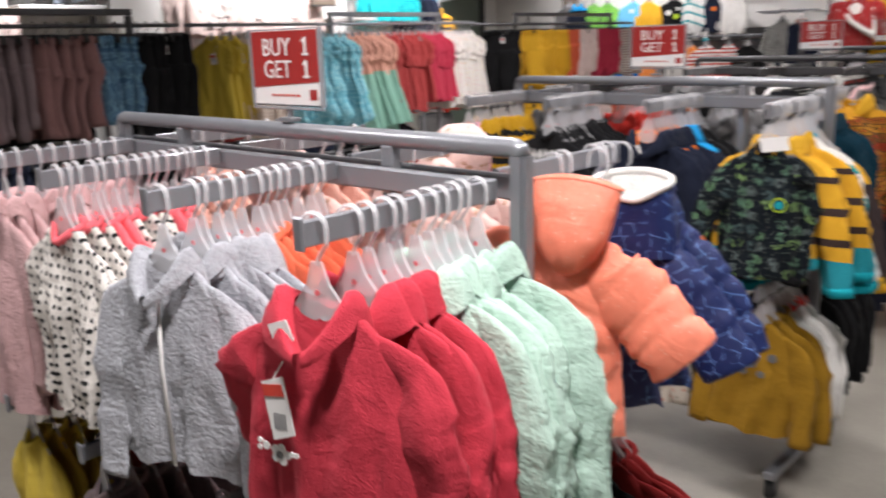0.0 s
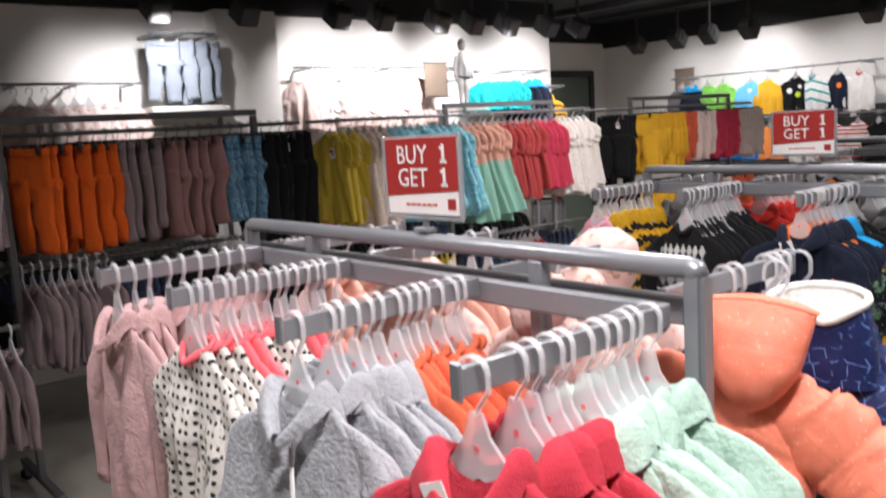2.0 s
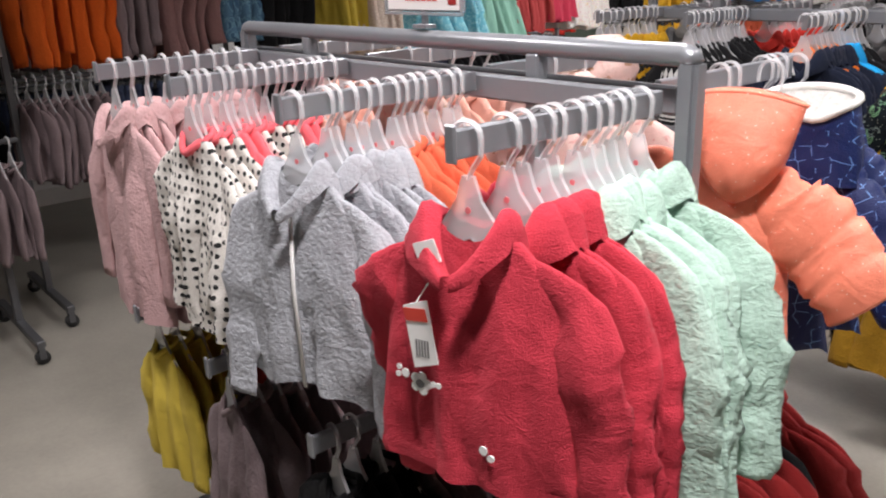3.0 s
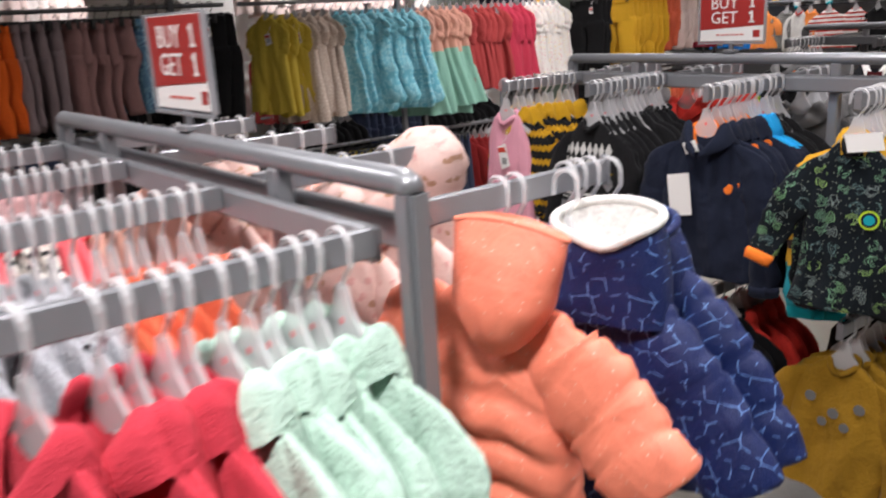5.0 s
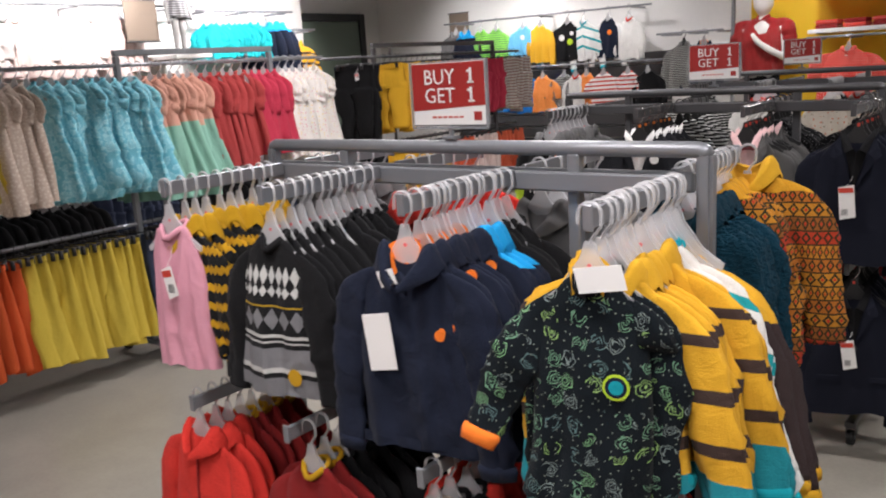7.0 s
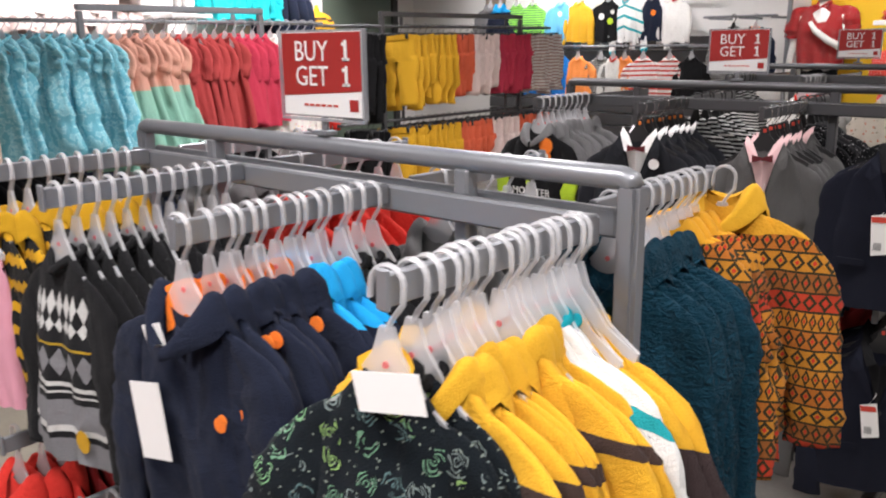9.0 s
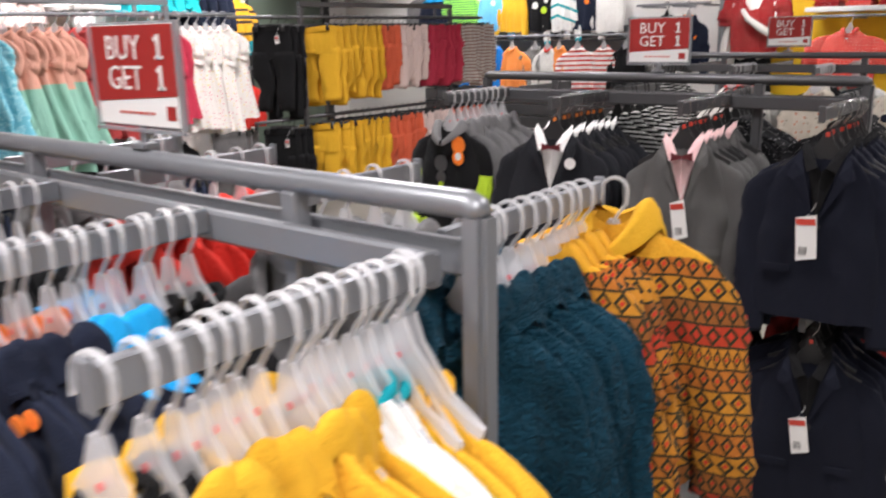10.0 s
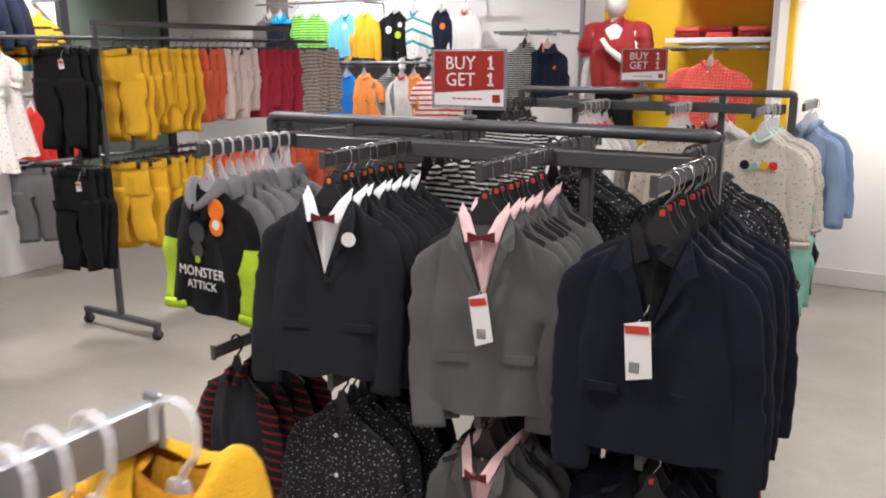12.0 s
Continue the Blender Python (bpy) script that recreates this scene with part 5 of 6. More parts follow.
suit_navy = T("blazer", "dark navy suit jacket with narrow lapels", "blazer", navys, len=0.45, w=0.18, hem=0.19, sleeve=0.38, collar="lapel", shirt=black, r0=0.045, r1=0.041, out=7, depth=0.038, hanger="suit_red", fold=0.005, slope=0.1, near=True, pleats=4, slack=0.25, neck=0.36)
shirt_flor = T("shirt", "black shirt with small white flower print", "shirt", bflor, len=0.42, w=0.165, sleeve=0.36, collar="shirt", hanger="black", buttons=M_PAPER)
shirt_plaid = T("shirt", "dark grey waistcoat over a red checked shirt", "shirt", charc, len=0.34, w=0.13, sleeve=0.28, sleeve_mat=plaid, neck_mat=plaid, collar="shirt", hanger="black")
shirt_black = T("shirt", "plain black long-sleeved cotton shirt", "shirt", black, len=0.44, w=0.165, sleeve=0.38, collar="shirt", hanger="black")
shirt_stripe = T("shirt", "black and white striped shirt", "shirt", bwstripe, len=0.42, w=0.16, sleeve=0.36, collar="shirt", hanger="black")
sweat_oat = T("sweatshirt", "oatmeal printed sweatshirt with coloured letters", "sweatshirt", beigeprint, len=0.36, w=0.17, sleeve=0.32, neck_mat=mint, r0=0.06, r1=0.05, out=12, band=beigeprint, cuff=beigeprint, hanger="wide", print_bits=[(-0.055, 0.12, 0.02, navy), (-0.015, 0.125, 0.017, minttul), (0.025, 0.12, 0.017, yellow), (0.06, 0.12, 0.018, redfl)])
shirt_denim = T("shirt", "pale blue denim shirt on a hanger", "shirt", denim, len=0.36, w=0.15, sleeve=0.34, collar="shirt", hanger="wide", buttons=M_PAPER)
joggers_mint = T("trousers", "mint green jogging trousers", "trousers", minttul, kind="trousers", len=0.46, w=0.12, hanger=None, top=0.40)
dress_aqua = T("dress", "aqua blue tiered cotton dress", "dress", cyancamo, len=0.6, top=0.09, tags0=[(0.03, 0.10, 0.034, 0.06)], w=0.125, hem=0.22, sleeve=0.07, tiers=3, fold=0.024, r0=0.03, r1=0.034, out=10, pleats=18)
dress_yel = T("dress", "olive yellow cotton dress", "dress", olive, len=0.54, top=0.09, tags0=[(0.03, 0.10, 0.034, 0.06)], w=0.115, hem=0.15, sleeve=0.10, fold=0.024, pleats=18, r0=0.03, r1=0.034, out=10)
dress_lace = T("dress", "beige lace party dress", "dress", lace, len=0.6, top=0.09, tags0=[(0.03, 0.10, 0.034, 0.06)], w=0.115, hem=0.17, sleeve=0.08, fold=0.024, pleats=18, r0=0.03, r1=0.034, out=10)
dress_peach = T("dress", "peach lace top with long mint skirt", "dress", F("peach_mint_dress", (0.64, 0.34, 0.26), "blocks", [(0.36, (0.26, 0.50, 0.40))]), len=0.68, top=0.09, tags0=[(0.03, 0.10, 0.034, 0.06)], w=0.11, hem=0.22, sleeve=0.10, fold=0.024, waist=0.1, pleats=18, r0=0.03, r1=0.034, out=10)
dress_red = T("dress", "brick red belted dress", "dress", brick, len=0.55, top=0.09, tags0=[(0.03, 0.10, 0.034, 0.06)], w=0.11, hem=0.15, sleeve=0.14, fold=0.024, waist=0.12, pleats=18, r0=0.03, r1=0.034, out=10)
dress_rasp = T("dress", "raspberry red dress with white bib", "dress", hotpink, len=0.5, top=0.09, tags0=[(0.03, 0.10, 0.034, 0.06)], w=0.11, hem=0.15, sleeve=0.16, fold=0.024, pleats=18, r0=0.03, r1=0.034, out=10)
dress_white = T("dress", "white flowered cotton dress", "dress", whiteflo, len=0.56, top=0.09, tags0=[(0.03, 0.10, 0.034, 0.06)], w=0.11, hem=0.17, sleeve=0.10, fold=0.024, pleats=18, r0=0.03, r1=0.034, out=10)
skirt_olive = T("skirt", "olive yellow gathered skirt", "skirt", olive, kind="skirt", len=0.54, w=0.11, hem=0.17, hanger="clip")
skirt_orange = T("skirt", "orange red gathered skirt", "skirt", F("orange_red_cotton", (0.60, 0.10, 0.03)), kind="skirt", len=0.54, w=0.11, hem=0.15, hanger="clip")
skirt_navy = T("skirt", "dark navy gathered skirt", "skirt", darkden, kind="skirt", len=0.54, w=0.11, hem=0.15, hanger="clip")
def P(label, mat, **kw):
    return T("trousers", label, "trousers", mat, kind="trousers", hanger=kw.pop("hanger", "clip"), **kw)
tr_orange = P("rust orange velour baby trousers", rust, len=0.46, w=0.13)
tr_mauve = P("dark mauve velour baby trousers", mauve, len=0.46, w=0.13)
tr_grey = P("grey mauve velour baby trousers", greymauve, len=0.46, w=0.13)
tr_camo = P("blue camouflage print baby trousers", bluecamo, len=0.42, w=0.13)
tr_black = P("black jogging trousers with a tag", black, len=0.54, w=0.14, tag=True)
tr_yellow = P("golden yellow jogging trousers", yellow, len=0.46, w=0.148)
tr_coral = P("coral red jogging trousers", coral, len=0.42, w=0.148)
tr_pink = P("pale pink jogging trousers", palewh, len=0.42, w=0.148)
tr_rasp = P("raspberry red jogging trousers", hotpink, len=0.42, w=0.148)
tr_stripe = P("pale cream striped baby leggings", F("cream_grey_stripes", (0.65, 0.60, 0.55), "stripes", [(0.35, 0.22, 0.2)], 40, 0.4), len=0.42, w=0.148)
tr_dark = P("dark blue denim baby trousers", darkden, len=0.44, w=0.13)
wall_pink = T("dress", "pale pink cotton dress against the wall", "dress", palewh, len=0.40, w=0.12, hem=0.16, sleeve=0.12, fold=0.024, pleats=18, r0=0.03, r1=0.034, out=10)
wall_blush = T("blouse", "blush white blouse against the wall", "blouse", F("blush_white_cotton", (0.82, 0.74, 0.71)), len=0.34, w=0.13, hem=0.15, sleeve=0.16)
wall_turq = T("t_shirt", "turquoise jersey top against the wall", "t-shirt", turq, len=0.27, w=0.12, hem=0.15, sleeve=0.10, fold=0.024, pleats=18, r0=0.03, r1=0.034, out=10)
wall_jeans = P("pale blue denim trousers hung on the wall", F("washed_grey_denim", (0.27, 0.31, 0.37)), len=0.40, w=0.12, hanger="small")


# ---- first rack: baby girls' jackets ----
ZA = 1.312
hoodie_red_front = dict(hoodie_red, label="crimson baby hoodie with white price tags at the front", tags=[(-0.045, 0.10, 0.036, 0.08)], cards=[(-0.03, 0.02, 0.03, 0.026)], variants=1, back_l=24, out_l=14, sleeve=0.24)
hang(hoodie_red_front, arms_a[0], -0.40, ZA, 14, 1)
hang_row([(hoodie_red, 4), (jacket_mint, 6)], arms_a[0], -0.355, -0.07, ZA, 6)
hang(hoodie_grey, arms_a[1], -0.40, ZA, 12, 2)
hang_row([(hoodie_grey, 5), (jacket_coral, 7)], arms_a[1], -0.36, -0.07, ZA, 5)
hang_row([(dress_polka, 4), (cardi_neon, 2), (dress_polka, 4), (cardi_neon, 2), (tee_peach, 3)], arms_a[2], -0.405, -0.07, ZA)
hang_row([(plush_pink, 9)], arms_a[3], -0.405, -0.07, ZA)
hang(puffer_orange, -0.03, 0.13, ZA, 10, 1, 0)
hang(puffer_navy, -0.04, 0.29, ZA, 10, 2, 0)
hang(puffer_navy_back, -0.045, 0.395, ZA, 4, 3, 0)
for y in (0.205, 0.235, 0.335, 0.36, 0.385):
    hanger("small", pose(-0.08, y, ZA + 0.0035, 0, random.uniform(-3, 3), random.uniform(-4, 4)))
puffer_pink_front = dict(puffer_pink, label="pale pink spotted padded jacket with a rounded standing hood", collar="pillow", dome=True, hw=0.098, hh=0.19, hd=0.08, hz=0.05, hy=-0.02, hx=-0.01, variants=1)
hang_row([(puffer_pink, 2)], -0.45, 0.15, 0.33, ZA)
hang(puffer_pink_front, -0.47, 0.40, ZA, 8, 2)
hang_row([(puffer_pink, 2), (tee_peach, 3)], -0.83, 0.12, 0.42, ZA)
hang_row([(tee_peach, 4)], -1.2, 0.12, 0.42, ZA)
hang_row([(tee_black, 5), (tee_maroon, 4)], arms_a[0], -0.40, -0.07, LOW, far=True)
hang_row([(tee_black, 4), (tee_mauve, 4)], arms_a[1], -0.40, -0.07, LOW, far=True)
hang_row([(tee_mauve, 7)], arms_a[2], -0.40, -0.07, LOW, far=True)
hang_row([(tee_mustard, 4), (tee_maroon, 3)], arms_a[3], -0.40, -0.07, LOW, far=True)
tee_wine = dict(tee_maroon, label="dark wine-red jersey top on a low arm", w=0.175, out=22, len=0.42)
hang_row([(tee_wine, 5), (tee_black, 2), (tee_wine, 3)], -0.07, 0.09, 0.44, LOW, 14)
hang_row([(tee_maroon, 5)], -0.45, 0.07, 0.42, LOW, far=True)

# ---- second rack: baby boys' tops ----
hang(dress_pink, arms_b[3], 1.385, ZA, 10, 2, 0)
hang_row([(jumper_bee, 9)], arms_b[3], 1.41, 1.73, ZA)
hang_row([(jumper_fair, 7), (tee_black, 5)], arms_b[2], 1.39, 1.73, ZA)
hoodie_navy_front = dict(hoodie_navy, label="navy hoodie with a large white card tag", cards=[(-0.05, 0.12, 0.062, 0.115), (-0.02, 0.03, 0.036, 0.03)], variants=1)
hang(hoodie_navy_front, arms_b[1], 1.39, ZA, 10, 1)
hang_row([(hoodie_navy, 1), (hoodie_navor, 5), (hoodie_blue, 4), (tee_black, 4)], arms_b[1], 1.415, 1.73, ZA, 5)
top_space_front = dict(top_space, label="black space-print top with a white card tag", cards=[(0.03, -0.02, 0.075, 0.04)], variants=1, out_l=34, back_r=60, out=2, sleeve=0.21, facing=yellow, cuff=vivor)
hang(top_space_front, arms_b[0], 1.385, ZA, 14, 1)
hang_row([(top_space, 1), (hoodie_yb, 8), (tee_teal, 3), (top_yb2, 3)], arms_b[0], 1.41, 1.73, ZA, 6)
hanger("wide", pose(arms_b[0], 1.715, ZA + 0.0035, 0, 4, -14))
hang_row([(plush_teal, 6), (jumper_aztec, 4)], -0.2, 1.87, 2.19, ZA, 4)
hang(dict(jumper_aztec, label="orange aztec knitted jumper with yellow hood at the arm tip", top=0.045, w=0.15, out=16, collar="hood", hood_mat=yellow, variants=1), -0.17, 2.215, ZA, 8, 1)
hang_row([(tee_greymarl, 5)], -0.56, 1.87, 2.22, ZA, far=True)
hang_row([(fleece_red, 6)], -0.95, 1.87, 2.22, ZA, far=True)
hang_row([(tee_greymarl, 5)], -1.30, 1.87, 2.22, ZA, far=True)
hang_row([(fleece_red, 3), (tee_darkred, 5)], arms_b[3] - 0.02, 1.40, 1.73, LOW, far=True)
hang_row([(tee_darkred, 2), (tee_black, 5)], arms_b[2] + 0.02, 1.40, 1.73, LOW, far=True)
hang_row([(tee_cream, 1), (tee_black, 2), (fleece_red, 4)], arms_b[1], 1.40, 1.73, LOW, far=True)
hang_row([(tee_lion, 4), (tee_white, 4)], arms_b[0], 1.40, 1.73, LOW, far=True)
hang_row([(tee_black, 7)], -0.2, 1.87, 2.2, LOW, far=True)

# ---- third rack: suit jackets ----
ZC = 1.325
hang_row([(tee_monster, 1), (tee_greymarl, 8)], arms_c[3], 3.40, 3.74, ZC)
hang(dict(suit_char, label="charcoal suit jacket with bow tie and round white badge", variants=1), arms_c[2] + 0.015, 3.40, ZC, 20, 1)
hang_row([(suit_char, 7)], arms_c[2], 3.45, 3.74, ZC, 12, jit=3)
hang(dict(suit_grey, label="mid-grey suit jacket with a red-headed price tag", tags=[(0.0, 0.17, 0.04, 0.11)]), arms_c[1] + 0.012, 3.40, ZC, 17, 1)
hang_row([(suit_grey, 8)], arms_c[1], 3.45, 3.74, ZC, 10, jit=3)
hang(dict(suit_navy, label="dark navy suit jacket with a red-headed price tag", tags=[(-0.01, 0.17, 0.05, 0.115)]), arms_c[0] + 0.02, 3.40, ZC, 8, 1)
hang_row([(suit_navy, 8)], arms_c[0] + 0.015, 3.44, 3.74, ZC, jit=3)
hang_row([(shirt_stripe, 6)], -1.02, 3.88, 4.2, ZC, far=True)
hang_row([(shirt_flor, 6)], -0.62, 3.88, 4.2, ZC, far=True)
hang_row([(shirt_flor, 6)], -0.26, 3.88, 4.2, ZC, far=True)
hang_row([(shirt_plaid, 4)], arms_c[3], 3.45, 3.74, LOW, far=True)
hang_row([(shirt_flor, 4), (shirt_black, 3)], arms_c[2], 3.41, 3.74, LOW, far=True)
hang_row([(suit_grey, 4), (shirt_black, 3)], arms_c[1], 3.41, 3.74, LOW, jit=3, far=True)
hang(dict(suit_navy, label="dark navy suit jacket with a price tag on the low arm", tags=[(-0.01, 0.17, 0.045, 0.105)], variants=1), arms_c[0] + 0.02, 3.41, LOW, 10, 1)
hang_row([(suit_navy, 5)], arms_c[0], 3.46, 3.74, LOW, jit=3, far=True)
hang_row([(tee_maroon, 5)], -0.26, 3.88, 4.2, LOW, far=True)

# ---- fourth rack ----
hang_row([(sweat_oat, 4)], arms_d[0] + 0.03, 5.42, 5.70, 1.335, far=True)
hang_row([(joggers_mint, 3)], arms_d[0] + 0.13, 5.45, 5.66, 1.335, far=True)
hang_row([(tee_cream, 4), (tee_black, 3)], arms_d[1], 5.40, 5.72, 1.335, far=True)
hang_row([(tee_white, 6)], arms_d[2], 5.40, 5.72, 1.335, far=True)
hang_row([(shirt_stripe, 6)], arms_d[3], 5.40, 5.72, 1.335, far=True)
hang_row([(shirt_denim, 4)], -0.28, 5.9, 6.2, 1.335, far=True)
hang_row([(tr_dark, 3)], -0.34, 5.95, 6.15, LOW + 0.2, far=True)
hang_row([(tee_white, 5)], -0.7, 5.9, 6.2, 1.335, far=True)

# ---- rail racks beside the wall ----
hang_row([(tr_orange, 6), (tr_grey, 4), (tr_mauve, 5), (tr_camo, 4), (tr_black, 5)], -3.36, -0.02, 1.36, 1.66, 26, 16)
hang_row([(tee_mauve, 10), (tr_dark, 6), (tr_black, 8), (tee_mauve, 4), (tee_black, 8)], -3.36, -0.1, 1.35, 1.08, 10, 12, far=True)
hang_row([(wall_blush, 8), (wall_pink, 7), (dress_lace, 7), (tee_peach, 4), (dress_lace, 6), (tee_mauve, 3), (dress_lace, 5), (tee_peach, 3), (tee_mauve, 3)], -3.05, -1.6, -0.20, 1.68, 5, 10, far=True)
hang_row([(dress_lace, 6), (tee_mustard, 3), (tee_cream, 6), (tee_mustard, 1), (tee_mauve, 3), (tee_cream, 6), (tee_mauve, 3)], -3.05, -1.6, -0.20, 0.88, 5, 10, far=True)
hang_row([(dress_yel, 3), (dress_lace, 4), (dress_aqua, 10), (dress_peach, 6), (dress_red, 6), (dress_rasp, 4), (dress_white, 6)], -3.72, 1.80, 4.24, 1.67, 44, 18, far=True)
hang_row([(skirt_navy, 3), (skirt_orange, 4), (skirt_olive, 11), (skirt_navy, 9), (tee_maroon, 7), (skirt_navy, 5)], -3.72, 1.6, 3.95, 0.80, 30, 12, far=True)
hang_row([(tr_black, 3)], -3.67, 4.49, 4.67, 1.655, 20, 5)
hang_row([(tr_yellow, 8), (tr_coral, 3), (tr_pink, 5), (tr_rasp, 6), (tr_stripe, 7)], -3.67, 4.84, 6.66, 1.655, 32, 15)
hang_row([(tr_black, 3)], -3.67, 4.53, 4.68, 1.03, 20, 5)
hang_row([(tr_yellow, 8), (tr_coral, 5), (tr_pink, 5), (tr_coral, 6)], -3.67, 4.84, 6.5, 1.03, 32, 15)


# ---- signs on the racks ----
def box_at(x0, x1, y0, y1, thick=0.0004):
    vs = [(x, y, z) for z in (-thick, thick) for x, y in ((x0, y0), (x1, y0), (x1, y1), (x0, y1))]
    return vs, [(4, 5, 6, 7), (3, 2, 1, 0), (0, 1, 5, 4), (1, 2, 6, 5), (2, 3, 7, 6), (3, 0, 4, 7)]


def sale_sign(x, y, z, turn=0.0, faint=False):
    """A red and white card in a clear holder on a short stem."""
    root = tagged(new("sale_sign"), "red and white sale sign standing on a rack rail", "sign", "sale signs on the racks")
    W, Hh = 0.214, 0.144
    root.matrix_basis = pose(x, y, z, 0, 0, turn)
    part("holder", boxes("holder", [(-W / 2 - 0.006, W / 2 + 0.006, 0.0025, 0.006, 0.026, 0.034 + Hh)], 0.001), M_ACRYL, root, "clear acrylic holder")
    for e in ((-W / 2 - 0.006, -W / 2 - 0.001, 0.026, 0.034 + Hh), (W / 2 + 0.001, W / 2 + 0.006, 0.026, 0.034 + Hh), (-W / 2 - 0.006, W / 2 + 0.006, 0.02, 0.0255)):
        part("holder_edge", boxes("holder_edge", [(e[0], e[1], -0.006, 0.002, e[2], e[3])], 0.001), M_ACRYL, root)
    part("card", boxes("card", [(-W / 2, W / 2, -0.001, 0.001, 0.03, 0.03 + Hh)], 0), M_PAPER, root)
    vs = [(-W / 2 + 0.001, -0.0022, 0.03 + 0.033), (W / 2 - 0.001, -0.0022, 0.03 + 0.045), (W / 2 - 0.001, -0.0022, 0.03 + Hh - 0.001), (-W / 2 + 0.001, -0.0022, 0.03 + Hh - 0.001)]
    part("red_panel", mesh_of("red_panel", vs + [(a, b + 0.0008, c) for a, b, c in vs], [(0, 1, 2, 3), (7, 6, 5, 4), (0, 4, 5, 1), (1, 5, 6, 2), (2, 6, 7, 3), (3, 7, 4, 0)]), M_SIGNRED, root)
    for words, dx, dz in (("BUY", -0.024, 0.115), ("1", 0.068, 0.115), ("GET", -0.024, 0.072), ("1", 0.068, 0.072)):
        me = text_mesh("lettering", words, 0.050) if len(words) > 1 else mesh_of("lettering", *join(box_at(-0.0035, 0.0035, 0, 0.0345), box_at(-0.009, 0.009, 0, 0.005), box_at(-0.0095, -0.0035, 0.025, 0.0305)))
        part("lettering", me, M_PAPER, root, "", pose(dx, -0.0032, 0.03 + dz - 0.020, 90, 0, 0))
    part("small_print", mesh_of("small_print", *join(*[slab(-0.05 + i * 0.016, -0.05 + i * 0.016 + 0.012, 0.046, 0.05, -0.002, 0.0006) for i in range(6)])), M_TAGRED, root)
    part("small_mark", mesh_of("small_mark", *slab(W / 2 - 0.034, W / 2 - 0.012, 0.04, 0.06, -0.002, 0.0006)), M_SIGNRED, root)
    part("stem", boxes("stem", [(-0.006, 0.006, -0.001, 0.008, 0.0, 0.03), (-0.02, 0.02, -0.012, 0.014, -0.004, 0.004)], 0.001), M_STEEL, root)
    return root


sale_sign(-0.58, 0.0, 1.378)
sale_sign(-0.735, 1.80, 1.378)
sale_sign(-0.835, 3.81, 1.391)
sale_sign(-1.0, 5.80, 1.401)


# ---- ceiling and wall fittings ----
def downlight(x, y):
    root = tagged(new("downlight"), "round recessed ceiling downlight, lit; all but three are added for fill", "downlight", "ceiling downlights")
    root.matrix_basis = pose(x, y, CEIL)
    ring = tube([(0.06 * math.cos(2 * math.pi * k / 20), 0.06 * math.sin(2 * math.pi * k / 20), -0.004) for k in range(21)], 0.012, 6, 0.5, False, (0, 0, 1))
    part("trim_ring", mesh_of("trim_ring", *ring, True), M_DARK, root)
    n = 18
    vs = [(0.05 * math.cos(2 * math.pi * k / n), 0.05 * math.sin(2 * math.pi * k / n), -0.003) for k in range(n)]
    part("lens", mesh_of("lens", vs, [tuple(range(n))[::-1]]), M_LENS, root, "glowing white lens")
    return root


# fixtures past the third are unseen additions that go with the fill lamps
for lx, ly in LAMP_PLACES:
    downlight(lx, ly)


def track_spot(x, y, z, turn, tilt):
    root = tagged(new("track_spotlight"), "black box-shaped track spotlight hanging from the ceiling track", "spotlight", "track spotlights")
    root.matrix_basis = pose(x, y, z, 0, 0, turn)
    part("stem", boxes("stem", [(-0.012, 0.012, -0.012, 0.012, 0.08, CEIL - 0.06 - z)], 0.002), M_BLACKP, root)
    part("yoke", boxes("yoke", [(-0.085, -0.079, -0.02, 0.02, -0.02, 0.085), (0.079, 0.085, -0.02, 0.02, -0.02, 0.085), (-0.085, 0.085, -0.02, 0.02, 0.079, 0.085)], 0.001), M_BLACKP, root)
    head = part("lamp_head", boxes("lamp_head", [(-0.075, 0.075, -0.09, 0.09, -0.075, 0.075), (-0.06, 0.06, 0.085, 0.115, -0.06, 0.06)], 0.008, 2), M_BLACKP, root, "", pose(0, 0, 0, -tilt))
    part("lens", boxes("lens", [(-0.06, 0.06, -0.0945, -0.091, -0.06, 0.06)], 0.001), M_DARK, head)
    return root


for ly in LEFT_SPOTS:
    track_spot(-4.72, ly, 2.46, -90 + 180, -35)
for lx in FAR_SPOTS:
    track_spot(lx, 7.1, 2.40, 180, -35)
for name, b in (("lighting_track", (-4.74, -4.70, -3.0, 5.6, CEIL - 0.06, CEIL - 0.001)), ("lighting_track", (-6.0, 3.0, 7.08, 7.12, CEIL - 0.06, CEIL - 0.001)), ("ceiling_pipe", (-5.9, 2.5, 6.2, 6.27, CEIL - 0.08, CEIL - 0.001)), ("ceiling_pipe", (-4.2, -4.13, -3.5, 6.0, CEIL - 0.09, CEIL - 0.001))):
    ob = new(name, boxes(name, [b], 0.006))
    ob.data.materials.append(M_BLACKP)
    tagged(ob, "black metal track fixed under the ceiling" if "track" in name else "black painted pipe under the ceiling", "track" if "track" in name else "pipe")


